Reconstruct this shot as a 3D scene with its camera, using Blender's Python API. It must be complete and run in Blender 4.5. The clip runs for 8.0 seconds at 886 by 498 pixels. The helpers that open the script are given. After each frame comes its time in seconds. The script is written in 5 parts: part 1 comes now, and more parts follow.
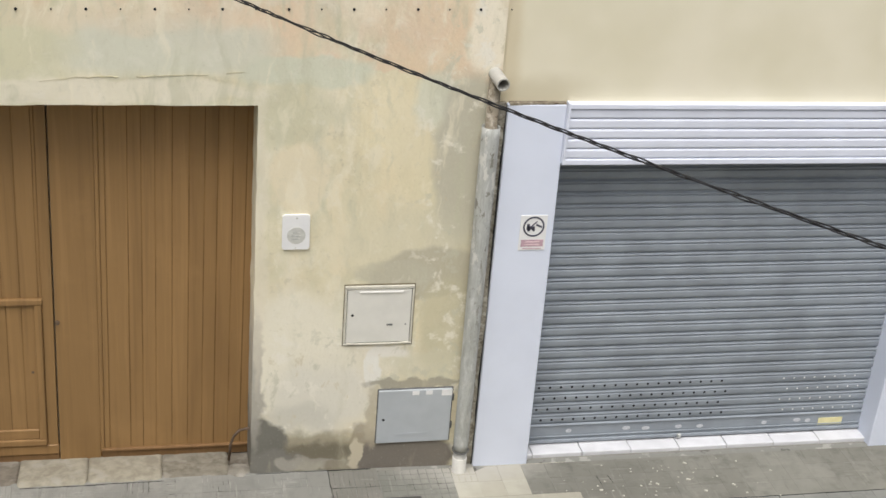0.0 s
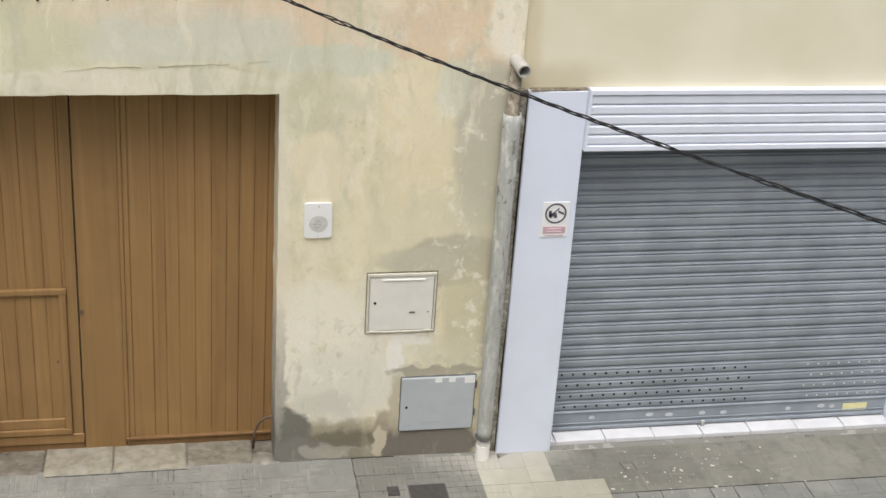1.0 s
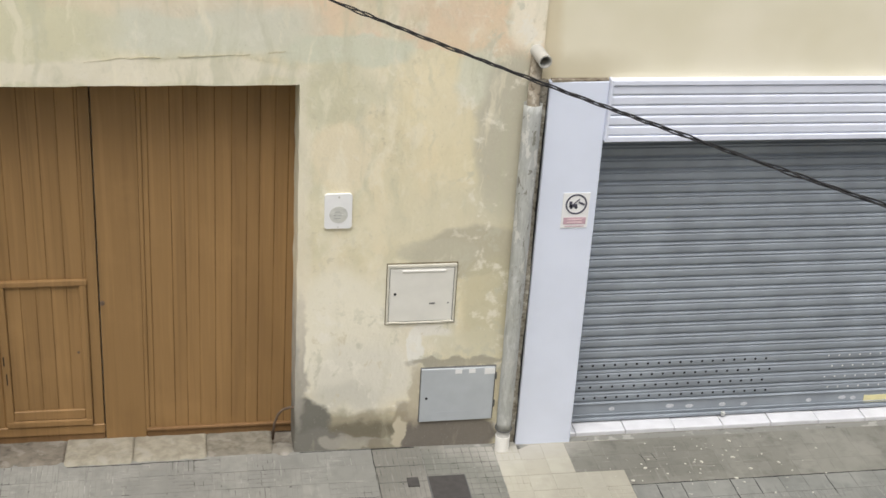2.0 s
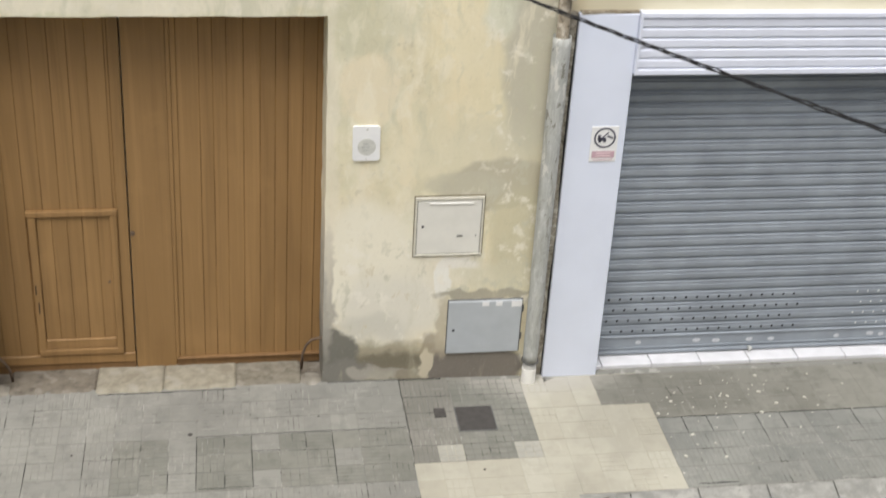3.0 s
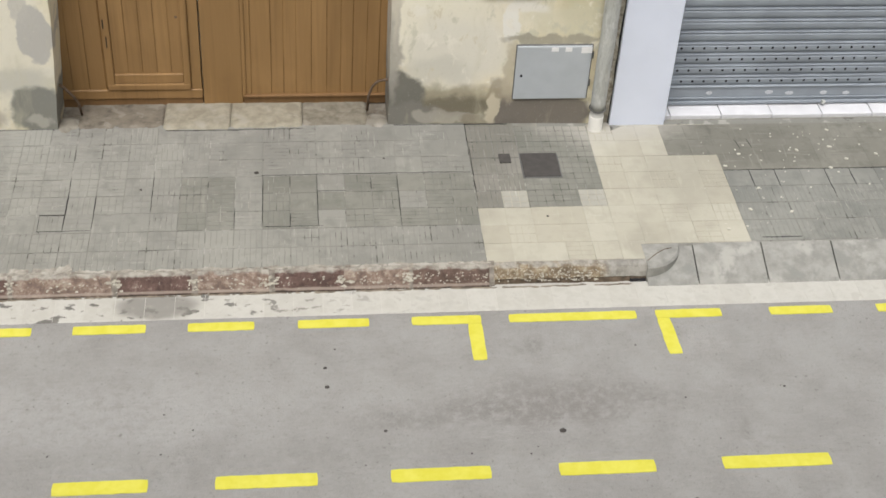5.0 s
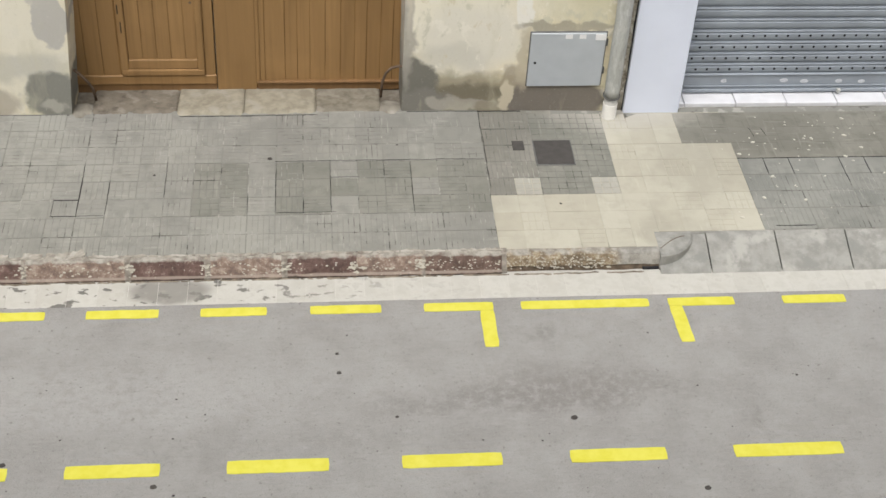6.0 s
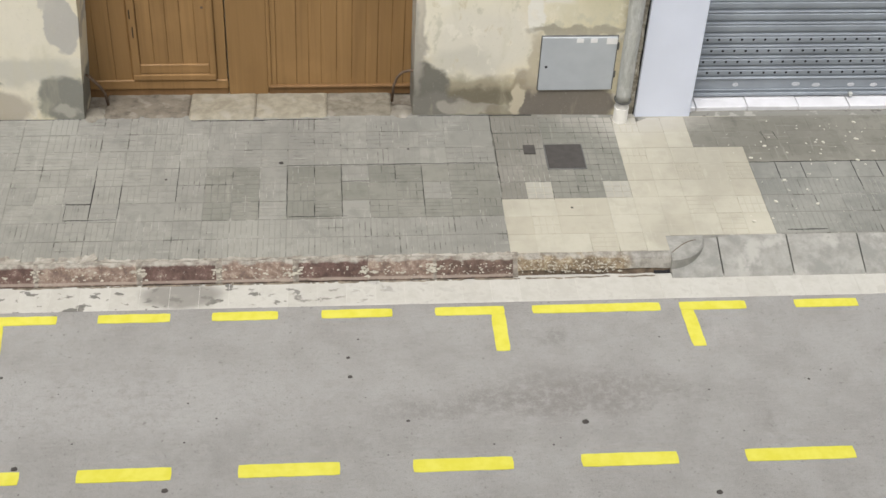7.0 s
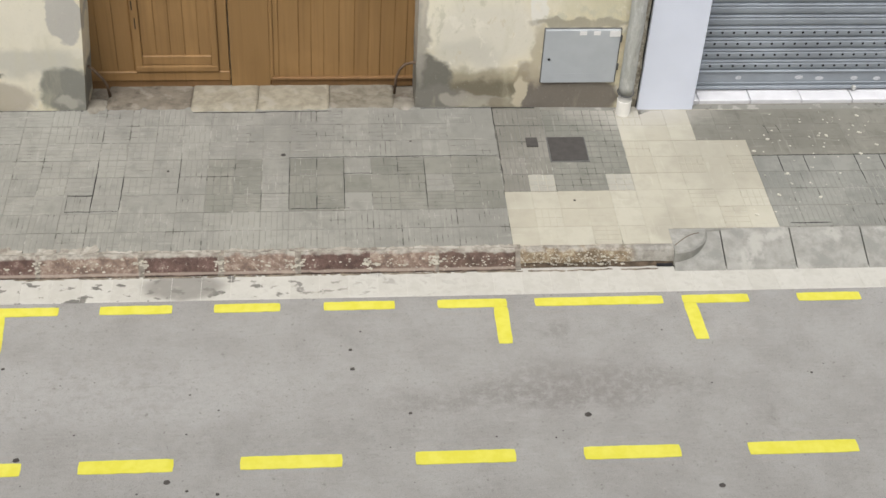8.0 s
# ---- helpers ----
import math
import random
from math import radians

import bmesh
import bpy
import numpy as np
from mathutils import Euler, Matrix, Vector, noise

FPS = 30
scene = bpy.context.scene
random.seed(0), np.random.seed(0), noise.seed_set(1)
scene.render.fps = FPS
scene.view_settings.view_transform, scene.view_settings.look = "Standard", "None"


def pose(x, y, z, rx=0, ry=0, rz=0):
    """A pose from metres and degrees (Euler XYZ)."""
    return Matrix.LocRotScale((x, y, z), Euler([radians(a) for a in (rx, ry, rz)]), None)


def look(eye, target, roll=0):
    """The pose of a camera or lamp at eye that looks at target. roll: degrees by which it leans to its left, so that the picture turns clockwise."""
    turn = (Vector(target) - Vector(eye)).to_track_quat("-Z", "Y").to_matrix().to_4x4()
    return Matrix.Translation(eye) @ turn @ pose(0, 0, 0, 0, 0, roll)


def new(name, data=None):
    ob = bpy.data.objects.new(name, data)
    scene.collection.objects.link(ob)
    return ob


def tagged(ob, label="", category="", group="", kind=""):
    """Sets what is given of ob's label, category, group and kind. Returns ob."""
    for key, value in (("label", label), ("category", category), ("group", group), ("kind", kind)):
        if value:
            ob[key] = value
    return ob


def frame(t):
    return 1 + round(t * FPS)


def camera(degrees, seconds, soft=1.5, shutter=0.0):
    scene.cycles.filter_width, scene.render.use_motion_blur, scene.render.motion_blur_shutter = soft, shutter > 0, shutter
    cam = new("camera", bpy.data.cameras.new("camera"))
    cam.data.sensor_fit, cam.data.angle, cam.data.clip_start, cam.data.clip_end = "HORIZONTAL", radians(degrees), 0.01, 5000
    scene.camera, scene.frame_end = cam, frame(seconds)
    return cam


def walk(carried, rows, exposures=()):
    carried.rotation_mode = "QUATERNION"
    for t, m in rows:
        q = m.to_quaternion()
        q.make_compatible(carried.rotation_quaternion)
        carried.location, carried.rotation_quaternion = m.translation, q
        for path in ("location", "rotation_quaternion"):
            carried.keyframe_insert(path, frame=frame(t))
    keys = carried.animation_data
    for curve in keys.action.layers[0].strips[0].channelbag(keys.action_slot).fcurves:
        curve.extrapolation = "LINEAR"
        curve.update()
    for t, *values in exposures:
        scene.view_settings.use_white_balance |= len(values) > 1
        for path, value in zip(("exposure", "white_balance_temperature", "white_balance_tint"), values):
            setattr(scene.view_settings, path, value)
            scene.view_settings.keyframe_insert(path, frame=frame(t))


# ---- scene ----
cam = camera(36.0, 8.0, shutter=0.5)
PATH = [
    (0, (0.301, -8.795, 6.316), (0.708, -7.042, 5.443), 4.7),
    (0.5, (0.303, -8.778, 6.328), (0.694, -7.029, 5.44), 4.3),
    (1, (0.3, -8.801, 6.308), (0.675, -7.049, 5.418), 3.9),
    (1.2, (0.306, -8.8, 6.286), (0.674, -7.046, 5.397), 3.8),
    (2.3, (0.255, -8.774, 6.303), (0.601, -7.031, 5.386), 3.5),
    (2.5, (0.263, -8.782, 6.305), (0.601, -7.044, 5.374), 3.4),
    (3, (0.294, -8.799, 6.314), (0.598, -7.09, 5.321), 3.4),
    (3.5, (0.299, -8.765, 6.32), (0.571, -7.105, 5.237), 3.5),
    (4, (0.264, -8.703, 6.324), (0.513, -7.107, 5.144), 3.8),
    (4.5, (0.287, -8.704, 6.316), (0.506, -7.163, 5.061), 3.8),
    (4.7, (0.292, -8.722, 6.311), (0.502, -7.202, 5.027), 3.7),
    (5.8, (0.305, -8.728, 6.31), (0.487, -7.239, 4.987), 3.5),
    (6, (0.309, -8.736, 6.301), (0.487, -7.245, 4.98), 3.4),
    (6.5, (0.309, -8.732, 6.311), (0.478, -7.24, 4.991), 3.2),
    (7, (0.318, -8.74, 6.3), (0.478, -7.243, 4.983), 2.9),
    (7.5, (0.299, -8.734, 6.297), (0.458, -7.239, 4.978), 2.9),
    (8, (0.296, -8.735, 6.279), (0.457, -7.244, 4.956), 3.1),
]
walk(cam, [(t, look(eye, target, roll)) for t, eye, target, roll in PATH],
     [(0, 0.33), (2.5, 0.34), (3.5, 0.42), (4.5, 0.37), (6, 0.38), (8, 0.38)])

# ---------- world, sun ----------
world = bpy.data.worlds.new("overcast_sky")
scene.world = world
world.use_nodes = True
wn = world.node_tree.nodes
wl = world.node_tree.links
sky = wn.new("ShaderNodeTexSky")
sky.sky_type = "NISHITA"
sky.sun_disc = False
sky.sun_elevation = radians(65)
sky.sun_rotation = radians(200)
sky.dust_density = 4.0
hue = wn.new("ShaderNodeHueSaturation")
hue.inputs["Saturation"].default_value = 0.42
wl.new(sky.outputs[0], hue.inputs["Color"])
wl.new(hue.outputs[0], wn["Background"].inputs[0])
wn["Background"].inputs[1].default_value = 0.15
sun_data = bpy.data.lights.new("sun", "SUN")
sun_data.energy = 1.6
sun_data.angle = radians(40)
sun_data.color = (1.0, 0.985, 0.98)
sun_ob = new("sun", sun_data)
sun_ob.matrix_world = look((-2.0, -5, 12), (0, 0, 0))


# ---------- materials ----------
def C(r, g, b, k=1.0):
    """Linear colour from display values 0..255, scaled by k."""
    def lin(v):
        v /= 255
        return v / 12.92 if v <= 0.04045 else ((v + 0.055) / 1.055) ** 2.4
    return (lin(r) * k, lin(g) * k, lin(b) * k, 1.0)


class Mat:
    """A small builder for node materials in world coordinates."""

    def __init__(self, name, rough=0.85, metal=0.0, spec=0.3):
        self.m = bpy.data.materials.new(name)
        self.m.use_nodes = True
        self.t = self.m.node_tree
        self.b = self.t.nodes["Principled BSDF"]
        self.b.inputs["Roughness"].default_value = rough
        self.b.inputs["Metallic"].default_value = metal
        self.b.inputs["Specular IOR Level"].default_value = spec
        self.pos = self.node("ShaderNodeNewGeometry").outputs["Position"]
        self.rand = self.node("ShaderNodeObjectInfo").outputs["Random"]

    def node(self, kind):
        return self.t.nodes.new(kind)

    def put(self, sock, v):
        if isinstance(v, bpy.types.NodeSocket):
            self.t.links.new(v, sock)
        else:
            sock.default_value = v

    def noise(self, scale, detail=4, rough=0.55, vec=None, distort=0.0):
        n = self.node("ShaderNodeTexNoise")
        self.put(n.inputs["Vector"], vec if vec is not None else self.pos)
        n.inputs["Scale"].default_value = scale
        n.inputs["Detail"].default_value = detail
        n.inputs["Roughness"].default_value = rough
        n.inputs["Distortion"].default_value = distort
        return n.outputs["Fac"]

    def scaled(self, sx, sy, sz, vec=None):
        n = self.node("ShaderNodeVectorMath")
        n.operation = "MULTIPLY"
        self.put(n.inputs[0], vec if vec is not None else self.pos)
        n.inputs[1].default_value = (sx, sy, sz)
        return n.outputs[0]

    def math(self, op, a, b=0.0):
        n = self.node("ShaderNodeMath")
        n.operation = op
        self.put(n.inputs[0], a)
        self.put(n.inputs[1], b)
        return n.outputs[0]

    def span(self, v, a, b, c=0.0, d=1.0, smooth=True):
        n = self.node("ShaderNodeMapRange")
        n.interpolation_type = "SMOOTHSTEP" if smooth else "LINEAR"
        self.put(n.inputs["Value"], v)
        for key, val in (("From Min", a), ("From Max", b), ("To Min", c), ("To Max", d)):
            n.inputs[key].default_value = val
        return n.outputs[0]

    def mix(self, fac, a, b, how="MIX"):
        n = self.node("ShaderNodeMix")
        n.data_type = "RGBA"
        n.blend_type = how
        self.put(n.inputs["Factor"], fac)
        self.put(n.inputs[6], a)
        self.put(n.inputs[7], b)
        return n.outputs[2]

    def warped(self, amount=0.12, scale=5.0, detail=4):
        n = self.node("ShaderNodeTexNoise")
        self.t.links.new(self.pos, n.inputs["Vector"])
        n.inputs["Scale"].default_value = scale
        n.inputs["Detail"].default_value = detail
        s = self.node("ShaderNodeVectorMath")
        s.operation = "SUBTRACT"
        self.t.links.new(n.outputs["Color"], s.inputs[0])
        s.inputs[1].default_value = (0.5, 0.5, 0.5)
        a = self.node("ShaderNodeVectorMath")
        a.operation = "MULTIPLY_ADD"
        self.t.links.new(s.outputs[0], a.inputs[0])
        a.inputs[1].default_value = (amount * 2,) * 3
        self.t.links.new(self.pos, a.inputs[2])
        return a.outputs[0]

    def blob(self, vec, centre, radii, soft=0.2, square=False):
        """A soft-edged patch: an ellipse, or a rectangle, in the axes whose radius is not zero."""
        s = self.node("ShaderNodeVectorMath")
        s.operation = "SUBTRACT"
        self.t.links.new(vec, s.inputs[0])
        s.inputs[1].default_value = centre
        q = self.scaled(*[1 / r if r else 0 for r in radii], vec=s.outputs[0])
        if square:
            a = self.node("ShaderNodeVectorMath")
            a.operation = "ABSOLUTE"
            self.t.links.new(q, a.inputs[0])
            x = self.node("ShaderNodeSeparateXYZ")
            self.t.links.new(a.outputs[0], x.inputs[0])
            d = self.math("MAXIMUM", self.math("MAXIMUM", x.outputs[0], x.outputs[1]), x.outputs[2])
        else:
            n = self.node("ShaderNodeVectorMath")
            n.operation = "LENGTH"
            self.t.links.new(q, n.inputs[0])
            d = n.outputs["Value"]
        return self.span(d, 1 - soft, 1 + soft, 1.0, 0.0)

    def axis(self, i, vec=None):
        x = self.node("ShaderNodeSeparateXYZ")
        self.put(x.inputs[0], vec if vec is not None else self.pos)
        return x.outputs[i]

    def done(self, colour, bump=None, strength=0.3, dist=0.004, rough=None):
        self.put(self.b.inputs["Base Color"], colour)
        if rough is not None:
            self.put(self.b.inputs["Roughness"], rough)
        if bump is not None:
            n = self.node("ShaderNodeBump")
            n.inputs["Strength"].default_value = strength
            n.inputs["Distance"].default_value = dist
            self.put(n.inputs["Height"], bump)
            self.t.links.new(n.outputs[0], self.b.inputs["Normal"])
        return self.m


def plain(name, colour, vary=0.12, scale=14, rough=0.7, metal=0.0, grain=180, strength=0.15, spec=0.3):
    """A surface of one colour with soft blotches and fine grain."""
    m = Mat(name, rough, metal, spec)
    dark = tuple(c * (1 - vary) for c in colour[:3]) + (1,)
    lite = tuple(min(1, c * (1 + vary)) for c in colour[:3]) + (1,)
    f = m.noise(scale, 5)
    g = m.noise(grain, 3)
    col = m.mix(m.span(f, 0.3, 0.7), dark, lite)
    col = m.mix(m.span(g, 0.3, 0.75, 0, 0.25), col, dark)
    return m.done(col, g, strength, 0.002)


def old_wall_material():
    m = Mat("weathered_yellow_plaster", 0.92, 0, 0.15)
    w1 = m.warped(0.11, 3.6, 6)
    w2 = m.warped(0.09, 7.0, 6)
    w3 = m.warped(0.16, 1.6, 3)
    big = m.noise(1.1, 4, 0.6)
    mid = m.noise(4.5, 6, 0.62)
    fine = m.noise(40, 5, 0.65)
    flake = m.noise(4.6, 8, 0.66, distort=0.3)
    flake2 = m.noise(5.0, 8, 0.7, vec=m.scaled(1.2, 1, 0.9, m.warped(0.2, 1.3)))
    streak = m.noise(3.0, 5, 0.6, vec=m.scaled(1.7, 1, 0.35, m.warped(0.15, 1.8)))
    col = m.mix(m.span(mid, 0.3, 0.7), C(206, 194, 150), C(220, 209, 170))
    col = m.mix(m.span(big, 0.42, 0.62, 0, 0.6), col, C(203, 198, 160))
    z1 = m.axis(2, w1)
    x1 = m.axis(0, w1)
    # upper coat: pinkish-orange with drips and a ragged lower edge
    edge = m.math("ADD", m.axis(2, w2), m.math("MULTIPLY", m.axis(0, w2), 0.115))
    up = m.span(edge, 3.50, 3.53)
    pink = m.mix(m.span(streak, 0.3, 0.7), C(208, 186, 150), C(220, 203, 170))
    col = m.mix(m.math("MULTIPLY", up, m.span(m.axis(0, w3), -0.1, 0.6)), col, pink)
    # limewash left in cloudy patches, runs of olive and orange where it has worn off
    cloud = m.noise(2.3, 4, 0.5, vec=m.scaled(1.25, 1, 0.8, m.warped(0.2, 1.6)))
    veil = m.noise(5.0, 4, 0.5, vec=m.scaled(1.2, 1, 0.8, m.warped(0.1, 4.0)))
    run = m.noise(2.2, 4, 0.5, vec=m.scaled(1.9, 1, 0.42, m.warped(0.12, 3.0)))
    body = m.span(z1, 0.2, 0.4)
    for f, lo, hi, amount, colour in ((cloud, 0.50, 0.63, 0.6, C(224, 214, 184)), (cloud, 0.49, 0.37, 0.55, C(200, 195, 154)),
                                      (veil, 0.53, 0.64, 0.4, C(224, 214, 182)), (veil, 0.46, 0.36, 0.35, C(198, 188, 148)),
                                      (run, 0.54, 0.62, 0.4, C(198, 197, 164)), (run, 0.46, 0.37, 0.5, C(226, 207, 160))):
        col = m.mix(m.math("MULTIPLY", m.span(f, lo, hi, 0, amount), body), col, colour)
    pit = m.noise(13, 6, 0.66, vec=m.scaled(1.1, 1, 0.85, m.warped(0.05, 9.0)))
    col = m.mix(m.span(pit, 0.55, 0.64, 0, 0.4), col, C(228, 220, 196))
    col = m.mix(m.span(pit, 0.43, 0.34, 0, 0.45), col, C(178, 168, 130))
    for c, r, soft, amount, colour in (
        ((2.0, 0, 2.85), (0.32, 0, 0.5), 0.5, 0.6, C(222, 205, 152)), ((1.95, 0, 2.2), (0.4, 0, 0.35), 0.5, 0.5, C(220, 204, 158)),
        ((1.25, 0, 2.52), (0.2, 0, 0.27), 0.2, 0.65, C(222, 204, 160)), ((1.12, 0, 1.25), (0.3, 0, 0.4), 0.4, 0.6, C(224, 212, 178)),
        ((1.42, 0, 0.8), (0.4, 0, 0.42), 0.4, 0.75, C(226, 220, 202)), ((1.85, 0, 1.0), (0.5, 0, 0.16), 0.5, 0.45, C(222, 214, 192)),
        ((2.3, 0, 3.05), (0.12, 0, 0.3), 0.3, 0.45, C(196, 195, 170)), ((2.42, 0, 2.2), (0.2, 0, 0.3), 0.4, 0.5, C(190, 184, 150)),
        ((-0.6, 0, 3.4), (0.35, 0, 0.3), 0.5, 0.5, C(198, 198, 160)), ((-1.2, 0, 3.4), (0.22, 0, 0.4), 0.4, 0.5, C(228, 216, 184)),
        ((0.9, 0, 3.55), (0.5, 0, 0.2), 0.5, 0.5, C(222, 192, 152)), ((2.1, 0, 3.66), (0.45, 0, 0.16), 0.4, 0.6, C(214, 182, 140))):
        col = m.mix(m.math("MULTIPLY", m.blob(w1, c, r, soft), amount), col, colour)
    ochre = m.noise(1.5, 4, 0.5, vec=m.scaled(1.5, 1, 0.75, m.warped(0.2, 2.5)))
    col = m.mix(m.math("MULTIPLY", up, m.span(ochre, 0.46, 0.58, 0, 0.7)), col, C(216, 184, 140))
    col = m.mix(m.math("MULTIPLY", up, m.span(ochre, 0.45, 0.36, 0, 0.6)), col, C(226, 212, 178))
    for c, r, s, a, colour in (
        ((0.35, 0, 3.46), (0.75, 0, 0.2), 0.25, 0.9, C(204, 203, 178)),
        ((-0.75, 0, 3.5), (0.5, 0, 0.28), 0.3, 0.8, C(200, 194, 152)),
        ((0.1, 0, 3.66), (0.7, 0, 0.1), 0.4, 0.6, C(216, 196, 160)),
        ((1.3, 0, 3.3), (0.45, 0, 0.13), 0.15, 0.85, C(200, 202, 174)),
        ((-0.2, 0, 3.15), (1.2, 0, 0.1), 0.15, 0.85, C(218, 209, 180)),
        ((1.25, 0, 2.98), (0.3, 0, 0.22), 0.25, 0.6, C(192, 188, 150)),
        ((1.28, 0, 2.5), (0.2, 0, 0.26), 0.12, 0.8, C(219, 205, 166)),
        ((2.1, 0, 2.85), (0.3, 0, 0.3), 0.35, 0.5, C(216, 204, 162)),
        ((2.2, 0, 3.12), (0.16, 0, 0.2), 0.25, 0.7, C(204, 206, 182)),
        ((2.48, 0, 2.65), (0.26, 0, 0.62), 0.18, 0.9, C(182, 176, 150)),
        ((2.2, 0, 2.0), (0.5, 0, 0.25), 0.4, 0.5, C(200, 194, 162)),
        ((1.7, 0, 2.0), (0.5, 0, 0.3), 0.5, 0.5, C(214, 203, 162)),
        ((2.28, 0, 1.72), (0.5, 0, 0.22), 0.1, 0.9, C(178, 170, 140)),
        ((2.0, 0, 1.74), (0.32, 0, 0.12), 0.15, 0.7, C(186, 180, 152)),
        ((2.42, 0, 1.3), (0.22, 0, 0.4), 0.3, 0.75, C(190, 182, 142)),
        ((1.3, 0, 1.05), (0.42, 0, 0.55), 0.25, 0.9, C(221, 214, 188)),
        ((1.5, 0, 0.7), (0.4, 0, 0.3), 0.3, 0.85, C(212, 207, 188)),
        ((1.3, 0, 0.5), (0.3, 0, 0.12), 0.5, 0.6, C(190, 187, 170)),
        ((1.88, 0, 0.93), (0.06, 0, 0.2), 0.12, 0.95, C(224, 221, 208)),
        ((1.98, 0, 1.07), (0.15, 0, 0.05), 0.3, 0.9, C(222, 217, 202)),
        ((2.3, 0, 0.95), (0.3, 0, 0.14), 0.3, 0.6, C(200, 194, 160)),
        ((2.54, 0, 3.58), (0.14, 0, 0.3), 0.2, 0.9, C(227, 216, 187)),
    ):
        col = m.mix(m.math("MULTIPLY", m.blob(w1, c, r, s), a), col, colour)
    # flaked and stained patches
    right = m.span(x1, 1.9, 2.3)
    lower = m.span(z1, 1.5, 1.1)
    amt = m.math("MAXIMUM", right, m.math("MAXIMUM", lower, 0.3))
    col = m.mix(m.math("MULTIPLY", m.span(flake, 0.54, 0.62), m.math("MULTIPLY", amt, 0.7)), col, C(225, 219, 200))
    col = m.mix(m.math("MULTIPLY", m.span(flake2, 0.55, 0.63), m.math("MULTIPLY", amt, 0.65)), col, C(190, 187, 160))
    col = m.mix(m.math("MULTIPLY", m.span(flake2, 0.40, 0.34), m.math("MULTIPLY", amt, 0.55)), col, C(196, 183, 142))
    # damp and cement low on the wall, each with its own outline
    for c, r, s, a, colour in (
        ((1.4, 0, 0.25), (0.46, 0, 0.12), 0.4, 0.85, C(146, 136, 108)),
        ((1.5, 0, 0.18), (0.34, 0, 0.10), 0.35, 0.9, C(112, 104, 82)),
        ((1.82, 0, 0.3), (0.09, 0, 0.16), 0.25, 0.8, C(150, 136, 108)),
        ((1.4, 0, 0.08), (0.34, 0, 0.05), 0.3, 0.85, C(158, 152, 136)),
        ((1.5, 0, 0.0), (0.6, 0, 0.035), 0.4, 0.85, C(112, 107, 94)),
        ((1.62, 0, 0.05), (0.12, 0, 0.06), 0.2, 0.85, C(140, 130, 106)),
        ((2.15, 0, 0.1), (0.42, 0, 0.21), 0.12, 0.97, C(116, 108, 97)),
        ((1.78, 0, 0.16), (0.05, 0, 0.14), 0.2, 0.9, C(196, 184, 152)),
        ((2.2, 0, 0.79), (0.38, 0, 0.045), 0.2, 0.85, C(156, 149, 128)),
        ((1.89, 0, 0.5), (0.05, 0, 0.26), 0.3, 0.8, C(178, 166, 136)),
        ((0.98, 0, 0.22), (0.27, 0, 0.30), 0.10, 0.97, C(112, 110, 99)),
        ((1.12, 0, 0.1), (0.2, 0, 0.12), 0.2, 0.95, C(124, 121, 110)),
        ((1.24, 0, 0.09), (0.1, 0, 0.05), 0.3, 0.8, C(164, 158, 143)),
        ((0.985, 0, 0.85), (0.055, 0, 0.55), 0.3, 0.9, C(158, 153, 139)),
        ((1.0, 0, 1.95), (0.05, 0, 1.1), 0.4, 0.6, C(216, 206, 178)),
        ((-2.0, 0, 0.8), (0.55, 0, 0.7), 0.3, 0.85, C(216, 210, 188)),
        ((-1.95, 0, 0.46), (0.4, 0, 0.12), 0.4, 0.7, C(180, 178, 164)),
        ((-1.69, 0, 0.19), (0.22, 0, 0.22), 0.14, 0.97, C(126, 126, 116)),
        ((-1.70, 0, 0.1), (0.1, 0, 0.04), 0.3, 0.8, C(168, 164, 150)),
        ((-2.25, 0, 0.12), (0.3, 0, 0.17), 0.2, 0.85, C(168, 158, 138)),
        ((-2.22, 0, 0.34), (0.08, 0, 0.02), 0.4, 0.9, C(104, 98, 84)),
        ((-1.63, 0, 0.86), (0.12, 0, 0.26), 0.08, 0.9, C(176, 173, 164)),
        ((-1.72, 0, 1.08), (0.07, 0, 0.1), 0.15, 0.8, C(184, 180, 168)),
    ):
        col = m.mix(m.math("MULTIPLY", m.blob(w2, c, r, s), a), col, colour)
    col = m.mix(m.span(streak, 0.55, 0.72, 0, 0.35), col, C(192, 187, 154))
    col = m.mix(m.span(fine, 0.58, 0.8, 0, 0.3), col, C(230, 224, 202))
    col = m.mix(m.span(fine, 0.42, 0.25, 0, 0.3), col, C(160, 150, 118))
    drip = m.noise(2.2, 5, 0.6, vec=m.scaled(2.3, 1, 0.4, m.warped(0.16, 2.2)))
    high = m.span(z1, 1.7, 2.4)
    col = m.mix(m.math("MULTIPLY", m.span(drip, 0.52, 0.66), m.math("MULTIPLY", high, 0.55)), col, C(186, 184, 150))
    col = m.mix(m.math("MULTIPLY", m.span(drip, 0.45, 0.36), m.math("MULTIPLY", high, 0.5)), col, C(226, 216, 184))
    sat = m.node("ShaderNodeHueSaturation")
    sat.inputs["Saturation"].default_value = 0.76
    sat.inputs["Value"].default_value = 1.05
    m.t.links.new(col, sat.inputs["Color"])
    col = sat.outputs[0]
    h = m.math("ADD", m.math("MULTIPLY", flake, 1.3), m.math("ADD", m.math("MULTIPLY", mid, 0.8), m.math("MULTIPLY", fine, 0.3)))
    return m.done(col, h, 0.5, 0.014)


